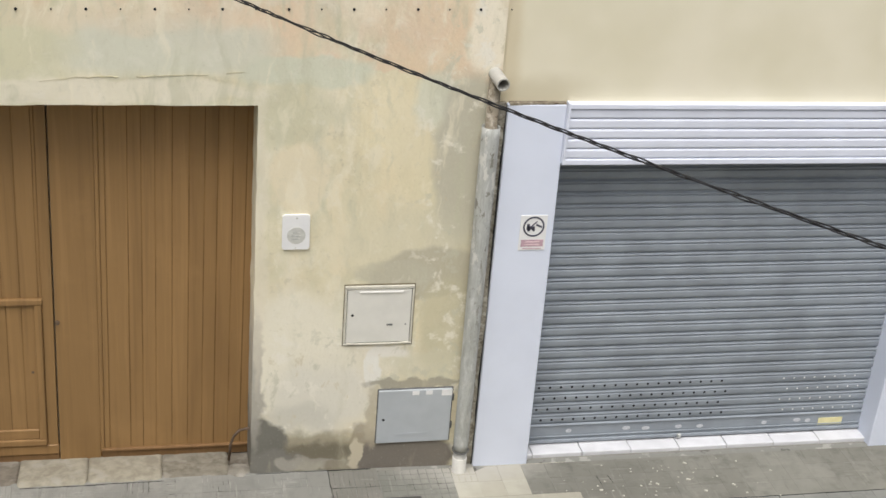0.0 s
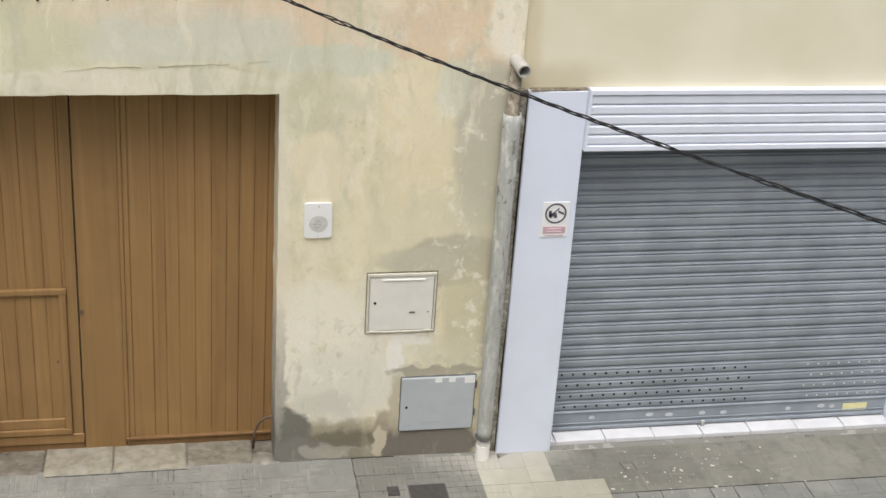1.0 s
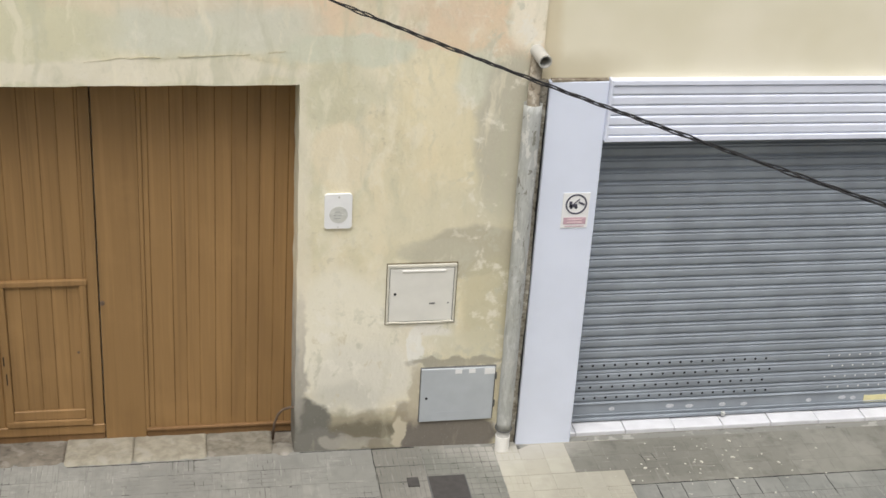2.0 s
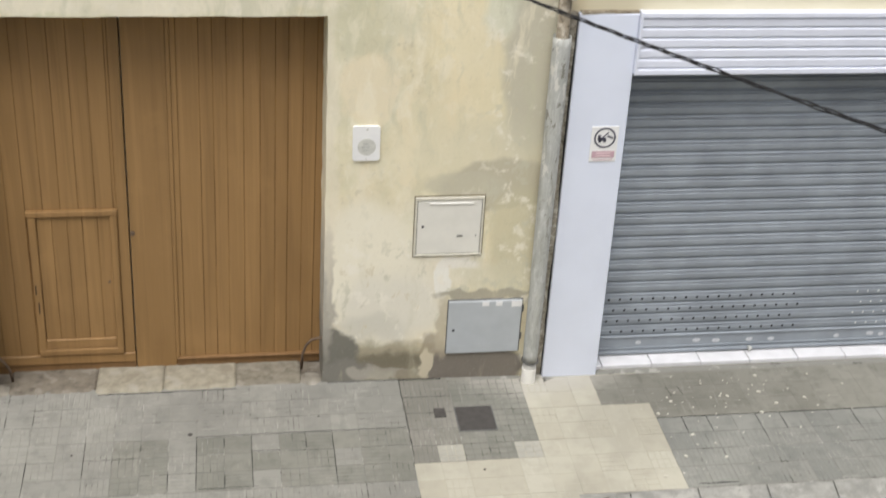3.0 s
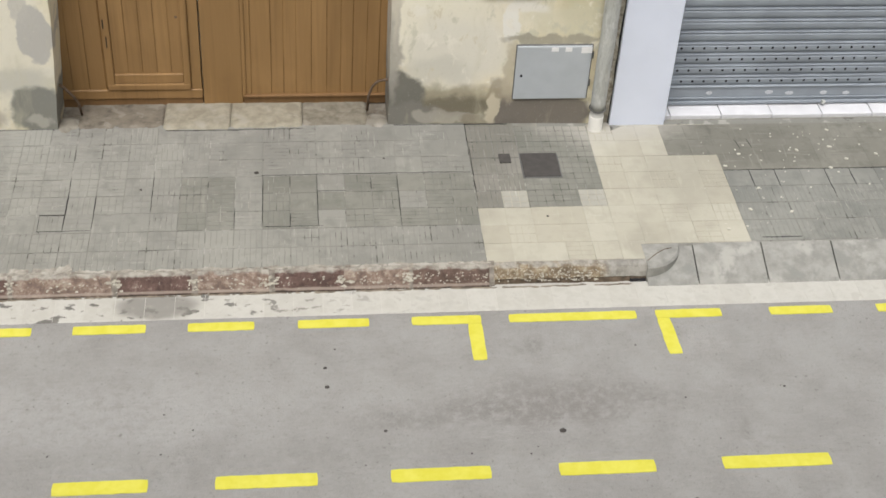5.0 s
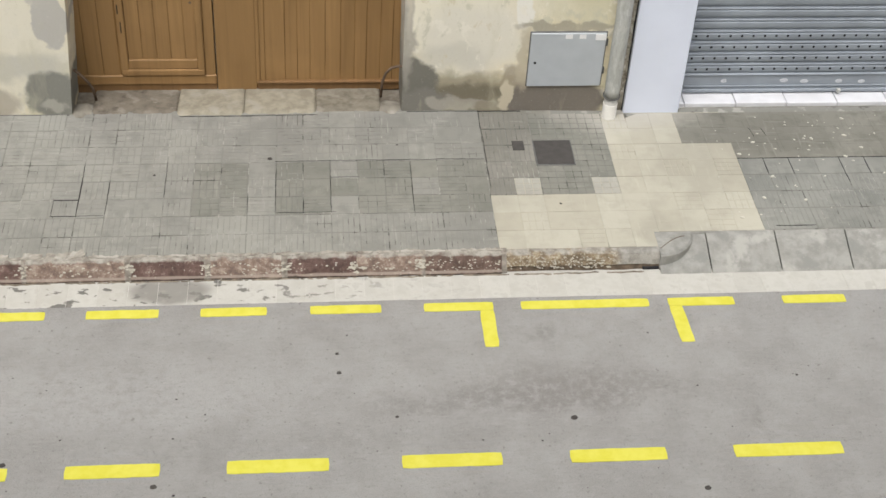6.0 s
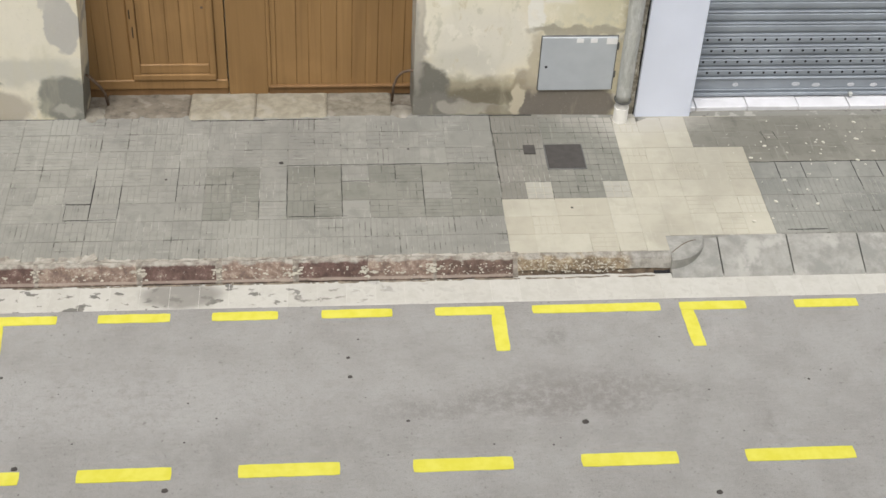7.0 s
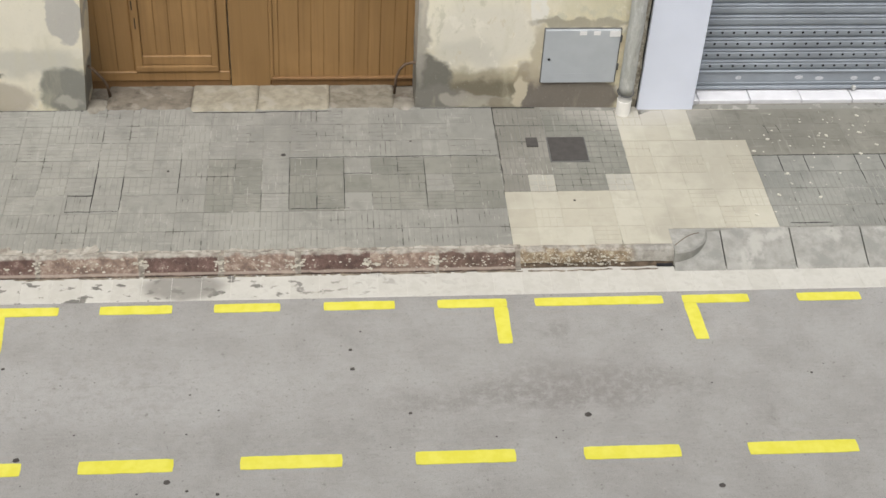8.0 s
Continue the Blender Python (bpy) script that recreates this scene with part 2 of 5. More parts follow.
def smooth_wall_material():
    m = Mat("smooth_cream_render", 0.9, 0, 0.15)
    big = m.noise(0.9, 3)
    fine = m.noise(90, 4)
    col = m.mix(m.span(big, 0.35, 0.65), C(213, 206, 180), C(222, 215, 192))
    w = m.warped(0.08, 3.0)
    col = m.mix(m.math("MULTIPLY", m.blob(w, (2.95, 0, 3.15), (0.35, 0, 0.12), 0.6), 0.5), col, C(188, 178, 148))
    col = m.mix(m.math("MULTIPLY", m.blob(w, (5.8, 0, 3.7), (0.25, 0, 0.28), 0.4), 0.8), col, C(236, 228, 208))
    col = m.mix(m.math("MULTIPLY", m.blob(w, (2.72, 0, 3.8), (0.07, 0, 0.9), 0.6), 0.5), col, C(196, 180, 146))
    return m.done(col, fine, 0.2, 0.003)


def asphalt_material():
    m = Mat("worn_grey_asphalt", 0.9, 0, 0.2)
    k = 0.66
    grain = m.noise(260, 3, 0.7)
    grit = m.noise(70, 4, 0.6)
    mid = m.noise(3.0, 5, 0.6)
    long = m.noise(1.0, 4, 0.55, vec=m.scaled(0.5, 1.6, 1))
    col = m.mix(m.span(mid, 0.3, 0.7), C(162, 160, 156, k), C(176, 175, 171, k))
    w = m.warped(0.18, 3.5, 4)
    broken = m.span(m.noise(16, 6, 0.68), 0.36, 0.58, 0.15, 1.0)
    for c, r, s, a, colour in (
        ((1.9, -2.85, 0), (0.7, 0.16, 0), 0.7, 0.75, C(142, 138, 133, k)),
        ((1.2, -2.95, 0), (0.9, 0.1, 0), 0.8, 0.55, C(140, 136, 132, k)),
        ((1.75, -2.33, 0), (0.12, 0.08, 0), 0.5, 0.55, C(138, 134, 130, k)),
        ((-1.0, -2.85, 0), (1.3, 0.3, 0), 0.7, 0.7, C(184, 183, 180, k)),
        ((-0.3, -3.25, 0), (1.5, 0.14, 0), 0.7, 0.35, C(150, 148, 144, k)),
        ((2.95, -2.4, 0), (0.16, 0.08, 0), 0.5, 0.5, C(190, 187, 182, k)),
        ((3.05, -3.2, 0), (0.04, 0.15, 0), 0.6, 0.5, C(146, 142, 138, k)),
    ):
        col = m.mix(m.math("MULTIPLY", m.math("MULTIPLY", m.blob(w, c, r, s), a), broken), col, colour)
    col = m.mix(m.span(long, 0.55, 0.75, 0, 0.35), col, C(150, 147, 143, k))
    col = m.mix(m.span(grit, 0.56, 0.72, 0, 0.5), col, C(134, 130, 126, k))
    lines = m.noise(9, 5, 0.65, vec=m.scaled(1, 6, 1))
    col = m.mix(m.span(lines, 0.52, 0.7, 0, 0.3), col, C(148, 144, 140, k))
    col = m.mix(m.span(lines, 0.45, 0.32, 0, 0.3), col, C(188, 185, 181, k))
    col = m.mix(m.span(grain, 0.53, 0.68, 0, 0.65), col, C(198, 193, 188, k))
    col = m.mix(m.span(grain, 0.46, 0.32, 0, 0.65), col, C(122, 124, 120, k))
    dots = m.noise(34, 3, 0.5)
    col = m.mix(m.span(dots, 0.66, 0.71, 0, 0.55), col, C(126, 123, 119, k))
    h = m.math("ADD", grain, m.math("MULTIPLY", grit, 0.6))
    return m.done(col, h, 0.5, 0.004)


def joint_material(name, base, dark, pale, k=0.66, lo=0.44, hi=0.55):
    """Grooves and joints: mostly filled level with dust, here dark and open, there pale with mortar."""
    m = Mat(name, 0.95, 0, 0.1)
    zone = m.noise(1.8, 3, 0.5)
    seg = m.noise(8.0, 3, 0.55)
    f = m.math("ADD", m.math("MULTIPLY", zone, 0.35), m.math("MULTIPLY", seg, 0.65))
    col = m.mix(m.span(f, hi, hi + 0.05), C(*base, k), C(*dark, k))
    col = m.mix(m.span(f, lo, lo - 0.05, 0, 0.9), col, C(*pale, k))
    return m.done(col, seg, 0.2, 0.002)


def tile_material(name, a, b, k=0.66, dirt=0.5, spots=0.4, scuffs=1.0):
    m = Mat(name, 0.88, 0, 0.2)
    fine = m.noise(130, 4, 0.65)
    mid = m.noise(9, 5, 0.6)
    big = m.noise(1.6, 4, 0.6)
    col = m.mix(m.rand, C(*a, k), C(*b, k))
    dull = C(*[v * 0.86 for v in a], k)
    col = m.mix(m.span(mid, 0.45, 0.7, 0, dirt), col, dull)
    col = m.mix(m.span(big, 0.5, 0.7, 0, dirt * 0.8), col, dull)
    wide = m.noise(0.9, 4, 0.55, vec=m.warped(0.3, 1.2))
    col = m.mix(m.span(wide, 0.52, 0.64, 0, 0.55), col, C(*[v * 0.9 for v in a], k))
    col = m.mix(m.span(wide, 0.47, 0.36, 0, 0.5), col, C(*[min(255, v * 1.07) for v in b], k))
    for sx, sy in ((26, 3), (3, 26)):
        scuff = m.noise(1.0, 4, 0.6, vec=m.scaled(sx, sy, 1))
        col = m.mix(m.span(scuff, 0.60, 0.70, 0, 0.45 * scuffs), col, C(*[min(255, v * 1.13) for v in b], k))
        col = m.mix(m.span(scuff, 0.38, 0.30, 0, 0.45 * scuffs), col, C(*[v * 0.82 for v in a], k))
    dust = m.blob(m.warped(0.16, 5.0, 6), (2.68, 0.0, 0), (0.52, 0.24, 0), 0.6)
    col = m.mix(m.math("MULTIPLY", dust, 0.75), col, C(203, 199, 188, k))
    col = m.mix(m.span(fine, 0.6, 0.78, 0, spots), col, C(*[min(255, v * 1.12) for v in b], k))
    col = m.mix(m.span(fine, 0.42, 0.28, 0, spots), col, C(*[v * 0.8 for v in a], k))
    return m.done(col, fine, 0.35, 0.003)


def wood_material(name, a, b, across="X"):
    m = Mat(name, 0.5, 0, 0.35)
    vec = m.scaled(14, 14, 0.7) if across == "X" else m.scaled(0.7, 14, 14)
    off = m.node("ShaderNodeVectorMath")
    off.operation = "ADD"
    m.t.links.new(vec, off.inputs[0])
    m.put(off.inputs[1], m.math("MULTIPLY", m.rand, 37.0))
    g = m.noise(3.0, 6, 0.6, vec=off.outputs[0], distort=0.6)
    fine = m.noise(11.0, 4, 0.6, vec=off.outputs[0])
    col = m.mix(m.span(g, 0.25, 0.8, 0.25, 0.75, False), C(*a), C(*b))
    col = m.mix(m.span(m.rand, 0, 1, 0, 0.30), col, C(*[v * 0.9 for v in a]))
    col = m.mix(m.span(fine, 0.58, 0.85, 0, 0.22), col, C(*[v * 0.84 for v in a]))
    band = m.noise(1.0, 4, 0.6, vec=m.scaled(16, 1, 0.45))
    col = m.mix(m.span(band, 0.52, 0.68, 0, 0.45), col, C(*[v * 0.86 for v in a]))
    col = m.mix(m.span(band, 0.47, 0.34, 0, 0.35), col, C(*[min(255, v * 1.07) for v in b]))
    soft = m.noise(1.3, 4, 0.55, vec=m.scaled(2.4, 1, 0.7))
    col = m.mix(m.span(soft, 0.5, 0.68, 0, 0.4), col, C(*[v * 0.9 for v in a]))
    worn = m.noise(2.0, 5, 0.6)
    col = m.mix(m.span(worn, 0.52, 0.75, 0, 0.3), col, C(*[min(255, v * 1.1) for v in b]))
    return m.done(col, fine, 0.25, 0.002, rough=m.span(worn, 0.3, 0.7, 0.45, 0.65))


def kerb_material(name, paint, chips, stone, k=0.66, flecks=0.62, bare_from=None):
    m = Mat(name, 0.85, 0, 0.2)
    fine = m.noise(75, 5, 0.7)
    speck = m.noise(38, 6, 0.72)
    mid = m.noise(13, 6, 0.68)
    col = m.mix(m.span(mid, 0.35, 0.65), C(*[v * 0.9 for v in paint], k), C(*[v * 1.22 for v in paint], k))
    worn = m.math("ADD", m.math("MULTIPLY", mid, 0.7), m.math("MULTIPLY", fine, 0.3))
    col = m.mix(m.span(worn, 0.58 - chips, 0.67 - chips, 0, 0.9), col, C(*stone, k))
    col = m.mix(m.span(speck, flecks, flecks + 0.05, 0, 0.85), col, C(212, 206, 188, k))
    col = m.mix(m.span(speck, 0.40, 0.33, 0, 0.7), col, C(92, 80, 70, k))
    wz = m.axis(2, m.warped(0.022, 14, 5))
    top = m.span(wz, -0.012, 0.002)
    col = m.mix(top, col, m.mix(m.span(mid, 0.38, 0.6), C(160, 154, 143, k), C(196, 191, 179, k)))
    lip = m.blob(m.warped(0.004, 14, 4), (0, 0, -0.097), (0, 0, 0.006), 0.5)
    col = m.mix(m.math("MULTIPLY", lip, 0.7), col, C(178, 164, 150, k))
    low = m.span(wz, -0.104, -0.114)
    col = m.mix(m.math("MULTIPLY", low, 0.9), col, C(78, 70, 62, k))
    if bare_from is not None:
        bare = m.span(m.axis(0, m.warped(0.12, 7, 5)), bare_from - 0.06, bare_from + 0.08)
        grey = m.mix(m.span(mid, 0.4, 0.62), C(158, 155, 147, k), C(186, 183, 174, k))
        col = m.mix(m.math("MULTIPLY", bare, 0.9), col, grey)
    return m.done(col, m.math("ADD", fine, mid), 0.7, 0.01)


def gutter_material():
    m = Mat("pale_gutter_concrete", 0.88, 0, 0.2)
    k = 0.66
    fine = m.noise(90, 4, 0.65)
    mid = m.noise(10, 5, 0.6)
    col = m.mix(m.span(m.math("ADD", m.math("MULTIPLY", mid, 0.85), m.math("MULTIPLY", m.rand, 0.15)), 0.3, 0.7), C(206, 203, 193, k), C(220, 218, 209, k))
    blot = m.noise(10.5, 4, 0.5, vec=m.scaled(0.8, 1.6, 1, m.warped(0.05, 9)))
    left = m.span(m.axis(0), 1.6, -0.6)
    col = m.mix(m.math("MULTIPLY", m.span(blot, 0.575, 0.64), left), col, C(128, 126, 120, k))
    w = m.warped(0.03, 8)
    col = m.mix(m.math("MULTIPLY", m.blob(w, (-0.72, -1.87, 0), (0.27, 0.13, 0), 0.25), 0.8), col, C(146, 143, 136, k))
    col = m.mix(m.span(mid, 0.55, 0.66, 0, 0.4), col, C(186, 181, 170, k))
    col = m.mix(m.span(fine, 0.58, 0.78, 0, 0.5), col, C(176, 171, 160, k))
    return m.done(col, fine, 0.35, 0.004)


def yellow_material():
    m = Mat("yellow_road_paint", 0.7, 0, 0.3)
    fine = m.noise(120, 4, 0.7)
    mid = m.noise(12, 4, 0.6)
    col = m.mix(m.span(mid, 0.3, 0.7), C(228, 221, 76, 0.68), C(238, 232, 98, 0.68))
    col = m.mix(m.span(fine, 0.66, 0.74, 0, 0.6), col, C(186, 178, 90, 0.5))
    return m.done(col, fine, 0.3, 0.003)


def dirty_material(name, base, pale, dark, k=0.62, size=1.0):
    """Worn cement or stone with pale scuffs and dark grime."""
    m = Mat(name, 0.92, 0, 0.15)
    a = m.noise(6 / size, 6, 0.6, distort=0.3)
    b = m.noise(15 / size, 6, 0.62)
    c = m.noise(70, 4, 0.65)
    col = m.mix(m.span(b, 0.35, 0.65), C(*[v * 0.93 for v in base], k), C(*[v * 1.06 for v in base], k))
    col = m.mix(m.span(a, 0.53, 0.63, 0, 0.85), col, C(*pale, k))
    col = m.mix(m.span(a, 0.45, 0.36, 0, 0.9), col, C(*dark, k))
    col = m.mix(m.span(c, 0.56, 0.75, 0, 0.5), col, C(*pale, k))
    col = m.mix(m.span(b, 0.42, 0.33, 0, 0.7), col, C(*dark, k))
    return m.done(col, m.math("ADD", b, m.math("MULTIPLY", c, 0.4)), 0.6, 0.008)


WALL_OLD = old_wall_material()
WALL_NEW = smooth_wall_material()
ASPHALT = asphalt_material()
GREY_TILE = tile_material("grey_paving_tile", (161, 160, 152), (168, 167, 158))
DARK_TILE = tile_material("dark_grey_paving_tile", (146, 146, 136), (156, 155, 145))
SOOT_TILE = tile_material("old_grey_paving_tile", (150, 151, 144), (161, 161, 153))
BEIGE_TILE = tile_material("beige_grey_paving_tile", (150, 148, 138), (158, 155, 146))
CREAM_TILE = tile_material("new_cream_paving_tile", (199, 194, 176), (210, 206, 189), dirt=0.25, spots=0.2, scuffs=0.3)
PALE_TILE = tile_material("pale_paving_tile", (190, 188, 176), (200, 198, 186), dirt=0.3)
CEMENT = tile_material("trowelled_grey_cement", (146, 144, 133), (157, 155, 144), dirt=0.7)
BED = joint_material("paving_joint", (158, 157, 149), (112, 110, 104), (190, 188, 179), lo=0.455, hi=0.56)
JOINT_DARK = joint_material("dark_tile_joint", (140, 140, 133), (100, 99, 94), (184, 182, 174), lo=0.45, hi=0.55)
JOINT_CREAM = joint_material("cream_tile_joint", (201, 196, 178), (176, 171, 154), (212, 208, 194), lo=0.44, hi=0.57)
RAMP = dirty_material("sloped_kerb_concrete", (169, 168, 161), (194, 192, 184), (156, 156, 150), 0.68, 1.6)
KERB_RED = kerb_material("red_painted_kerb", (108, 88, 81), 0.02, (168, 152, 140), flecks=0.605)
KERB_WORN = kerb_material("worn_red_kerb", (140, 121, 109), 0.07, (186, 172, 156), flecks=0.585)
KERB_SPECK = kerb_material("flecked_red_kerb", (110, 92, 83), 0.03, (150, 134, 116), flecks=0.585)
KERB_GREY = kerb_material("lichen_grey_kerb", (140, 124, 102), 0.06, (186, 176, 150), flecks=0.54, bare_from=2.36)
KERB_BASE_AND_SHADE = plain("dark_kerb_footing_and_shade", C(116, 102, 86, 0.66), 0.4, 22, 0.95, grain=60, strength=0.6)
MORTAR = plain("kerb_mortar", C(160, 152, 140, 0.66), 0.35, 26, 0.9, grain=70, strength=0.5)
GRIT_FILM = plain("tan_gutter_grime", C(150, 139, 122, 0.62), 0.4, 20, 0.95)
FLAKE = plain("pale_flaked_mortar", C(206, 200, 184, 0.68), 0.2, 30, 0.95)
SMEAR = dirty_material("pale_mortar_skin", (180, 174, 162), (206, 201, 190), (150, 141, 130), 0.66, 0.8)
GUTTER = gutter_material()
GUTTER_JOINT = plain("pale_gutter_mortar", C(222, 219, 210, 0.68), 0.1, 12, 0.9)
YELLOW = yellow_material()
OAK = wood_material("varnished_brown_boards", (140, 109, 69), (154, 122, 80))
OAK_RAIL = wood_material("varnished_brown_rail", (138, 107, 68), (154, 121, 79), "Z")
OAK_DARK = wood_material("dark_brown_rail", (118, 90, 58), (132, 101, 68), "Z")


def groove_material():
    """Joints between boards: dark where they gape, varnished over elsewhere."""
    m = Mat("varnished_groove", 0.8, 0, 0.2)
    f = m.noise(1.6, 4, 0.6, vec=m.scaled(9, 1, 0.8))
    return m.done(m.mix(m.span(f, 0.42, 0.6), C(102, 74, 45), C(140, 108, 67)))


GROOVE = groove_material()
LIGHT_METAL = plain("pale_blue_grey_paint", C(215, 221, 234), 0.03, 2.0, 0.6, strength=0.05)
WHITE_METAL = plain("white_lacquered_metal", C(214, 218, 229), 0.04, 5, 0.65, strength=0.03, spec=0.3)
SHUTTER_GREY = plain("grey_shutter_steel", C(146, 153, 160), 0.12, 3.0, 0.5, 0.1, 90, 0.08, 0.35)
DARK_HOLE = plain("dark_opening", C(34, 34, 36), 0.1, 10, 0.9)
PVC = plain("grey_pvc", C(178, 176, 168), 0.1, 6, 0.5)


def pipe_material():
    m = Mat("peeling_grey_pipe", 0.6, 0, 0.3)
    run = m.noise(3.0, 6, 0.65, vec=m.scaled(9, 9, 1.3, m.warped(0.05, 5)))
    fine = m.noise(60, 4, 0.6)
    col = m.mix(m.span(run, 0.35, 0.6), C(160, 161, 154), C(178, 179, 174))
    col = m.mix(m.span(run, 0.58, 0.64, 0, 0.6), col, C(200, 201, 198))
    peel = m.noise(7.0, 6, 0.66, vec=m.scaled(2.2, 2.2, 0.8, m.warped(0.04, 9)))
    high = m.span(m.axis(2), 0.7, 2.2, 0.25, 1.0)
    col = m.mix(m.math("MULTIPLY", m.span(peel, 0.57, 0.60), m.math("MULTIPLY", high, 0.8)), col, C(206, 204, 196))
    col = m.mix(m.math("MULTIPLY", m.span(peel, 0.41, 0.38), m.math("MULTIPLY", high, 0.75)), col, C(112, 108, 96))
    col = m.mix(m.span(run, 0.40, 0.30, 0, 0.45), col, C(142, 140, 130))
    return m.done(col, fine, 0.2, 0.003)


PIPE_PAINT = pipe_material()
PIPE_STAIN = dirty_material("stained_pipe_mortar", (150, 140, 122), (192, 184, 168), (104, 92, 76), 0.7, 0.5)
WHITE_PVC = plain("white_pvc", C(232, 230, 223), 0.05, 12, 0.5)
BOX_WHITE = plain("off_white_meter_door", C(214, 212, 203), 0.04, 7, 0.55, strength=0.05)
BOX_FRAME = plain("pale_meter_frame", C(200, 196, 182), 0.08, 12, 0.6)
BOX_GREY = plain("grey_meter_door", C(174, 179, 182), 0.05, 5, 0.5, strength=0.05)
BOX_DARK = plain("dark_metal_edge", C(96, 96, 94), 0.15, 14, 0.6)
SIGN_AND_LIT_WHITE = plain("white_sign_and_lit_hole", C(226, 226, 224), 0.03, 9, 0.45, strength=0.03)
SIGN_GREY = plain("faded_grey_print", C(196, 196, 188), 0.1, 30, 0.6, strength=0.03)
SIGN_BLACK = plain("dark_print", C(82, 82, 94), 0.1, 30, 0.6, strength=0.03)
SIGN_RED = plain("faded_red_print", C(190, 160, 168), 0.1, 30, 0.6, strength=0.03)
SIGN_PALE = plain("pale_pink_print", C(224, 200, 202), 0.05, 30, 0.6, strength=0.03)
WHITE_SILL = plain("white_glazed_tile", C(228, 228, 230, 0.85), 0.06, 8, 0.35, strength=0.04, spec=0.5)


SILL_STONE = dirty_material("cream_sill_stone", (190, 183, 163), (202, 196, 180), (174, 166, 147), 0.56, 1.2)
SILL_CEMENT = dirty_material("grey_sill_cement", (160, 151, 136), (192, 185, 170), (126, 117, 103), 0.50, 1.6)
SILL_PALE = dirty_material("pale_sill_cement", (172, 165, 148), (192, 186, 170), (150, 142, 126), 0.50, 1.1)
FILLET = dirty_material("pale_cement_fillet", (172, 166, 152), (204, 198, 186), (120, 112, 100), 0.55, 1.6)
IRON = plain("rusty_wrought_iron", C(112, 96, 82), 0.25, 30, 0.8, 0.3)
COVER = plain("dark_cast_cover", C(84, 81, 78, 0.7), 0.12, 18, 0.8, 0.0, 120, 0.4)
CABLE = plain("black_cable_sheath", C(30, 30, 32), 0.2, 30, 0.45)
CRUMB = plain("white_crumbs", C(226, 222, 206, 0.7), 0.1, 30, 0.9)
PEBBLE = plain("dark_grit", C(84, 80, 76, 0.6), 0.2, 30, 0.9)
LABEL_YELLOW = plain("yellow_sticker_paper", C(222, 214, 164), 0.06, 20, 0.6)
PAINT_BLOT = plain("pale_overpaint", C(196, 198, 202), 0.15, 60, 0.6)
EDGE_SHADE = plain("plaster_edge_shadow_line", C(186, 176, 146), 0.3, 9, 0.95)
GRIME_SHADE = plain("dark_grime_and_shadow_line", C(122, 113, 92), 0.35, 22, 0.95)
FAR_WALL = plain("pale_facade_render", C(206, 200, 186), 0.06, 1.2, 0.9)
CRACK_FILL = dirty_material("rough_grey_mortar", (160, 154, 140), (204, 200, 188), (112, 104, 90), 0.85, 0.35)


# ---------- mesh helpers ----------
def mesh_of(name, bm, material):
    me = bpy.data.meshes.new(name)
    bm.normal_update()
    bm.to_mesh(me)
    bm.free()
    me.materials.append(material)
    return me


def part(name, bm, material, parent=None, label="", smooth=False):
    ob = new(name, mesh_of(name, bm, material))
    if smooth:
        for p in ob.data.polygons:
            p.use_smooth = True
    if parent is not None:
        ob.parent = parent
    if label:
        ob["label"] = label
    return ob


def thing(name, label, category, group="", kind=""):
    return tagged(new(name), label, category, group, kind)


def box(x0, x1, y0, y1, z0, z1, bevel=0.0, bm=None, seg=1):
    b = bmesh.new()
    bmesh.ops.create_cube(b, size=1)
    for v in b.verts:
        v.co = Vector((x0 + (v.co.x + 0.5) * (x1 - x0), y0 + (v.co.y + 0.5) * (y1 - y0), z0 + (v.co.z + 0.5) * (z1 - z0)))
    if bevel:
        bmesh.ops.bevel(b, geom=b.edges[:], offset=bevel, segments=seg, affect="EDGES", profile=0.5)
    if bm is None:
        return b
    merge(bm, b)
    return bm


def merge(bm, b):
    """Adds b to bm and frees b."""
    table = {v: bm.verts.new(v.co) for v in b.verts}
    for f in b.faces:
        bm.faces.new([table[v] for v in f.verts])
    b.free()


def profile_bar(profile, x0, x1, steps=1, jitter=0.0, seed=0.0):
    """Sweeps a closed (y, z) outline along x; jitter roughens it."""
    bm = bmesh.new()
    rings = []
    for i in range(steps + 1):
        x = x0 + (x1 - x0) * i / steps
        ring = []
        for j, (y, z) in enumerate(profile):
            n = noise.noise_vector((x * 9 + seed, j * 3.1, 0.5)) * jitter
            ring.append(bm.verts.new((x, y + n.y, z + n.z)))
        rings.append(ring)
    k = len(profile)
    for a, b in zip(rings, rings[1:]):
        for j in range(k):
            bm.faces.new((a[j], a[(j + 1) % k], b[(j + 1) % k], b[j]))
    bm.faces.new(rings[0][::-1])
    bm.faces.new(rings[-1])
    bmesh.ops.recalc_face_normals(bm, faces=bm.faces[:])
    return bm


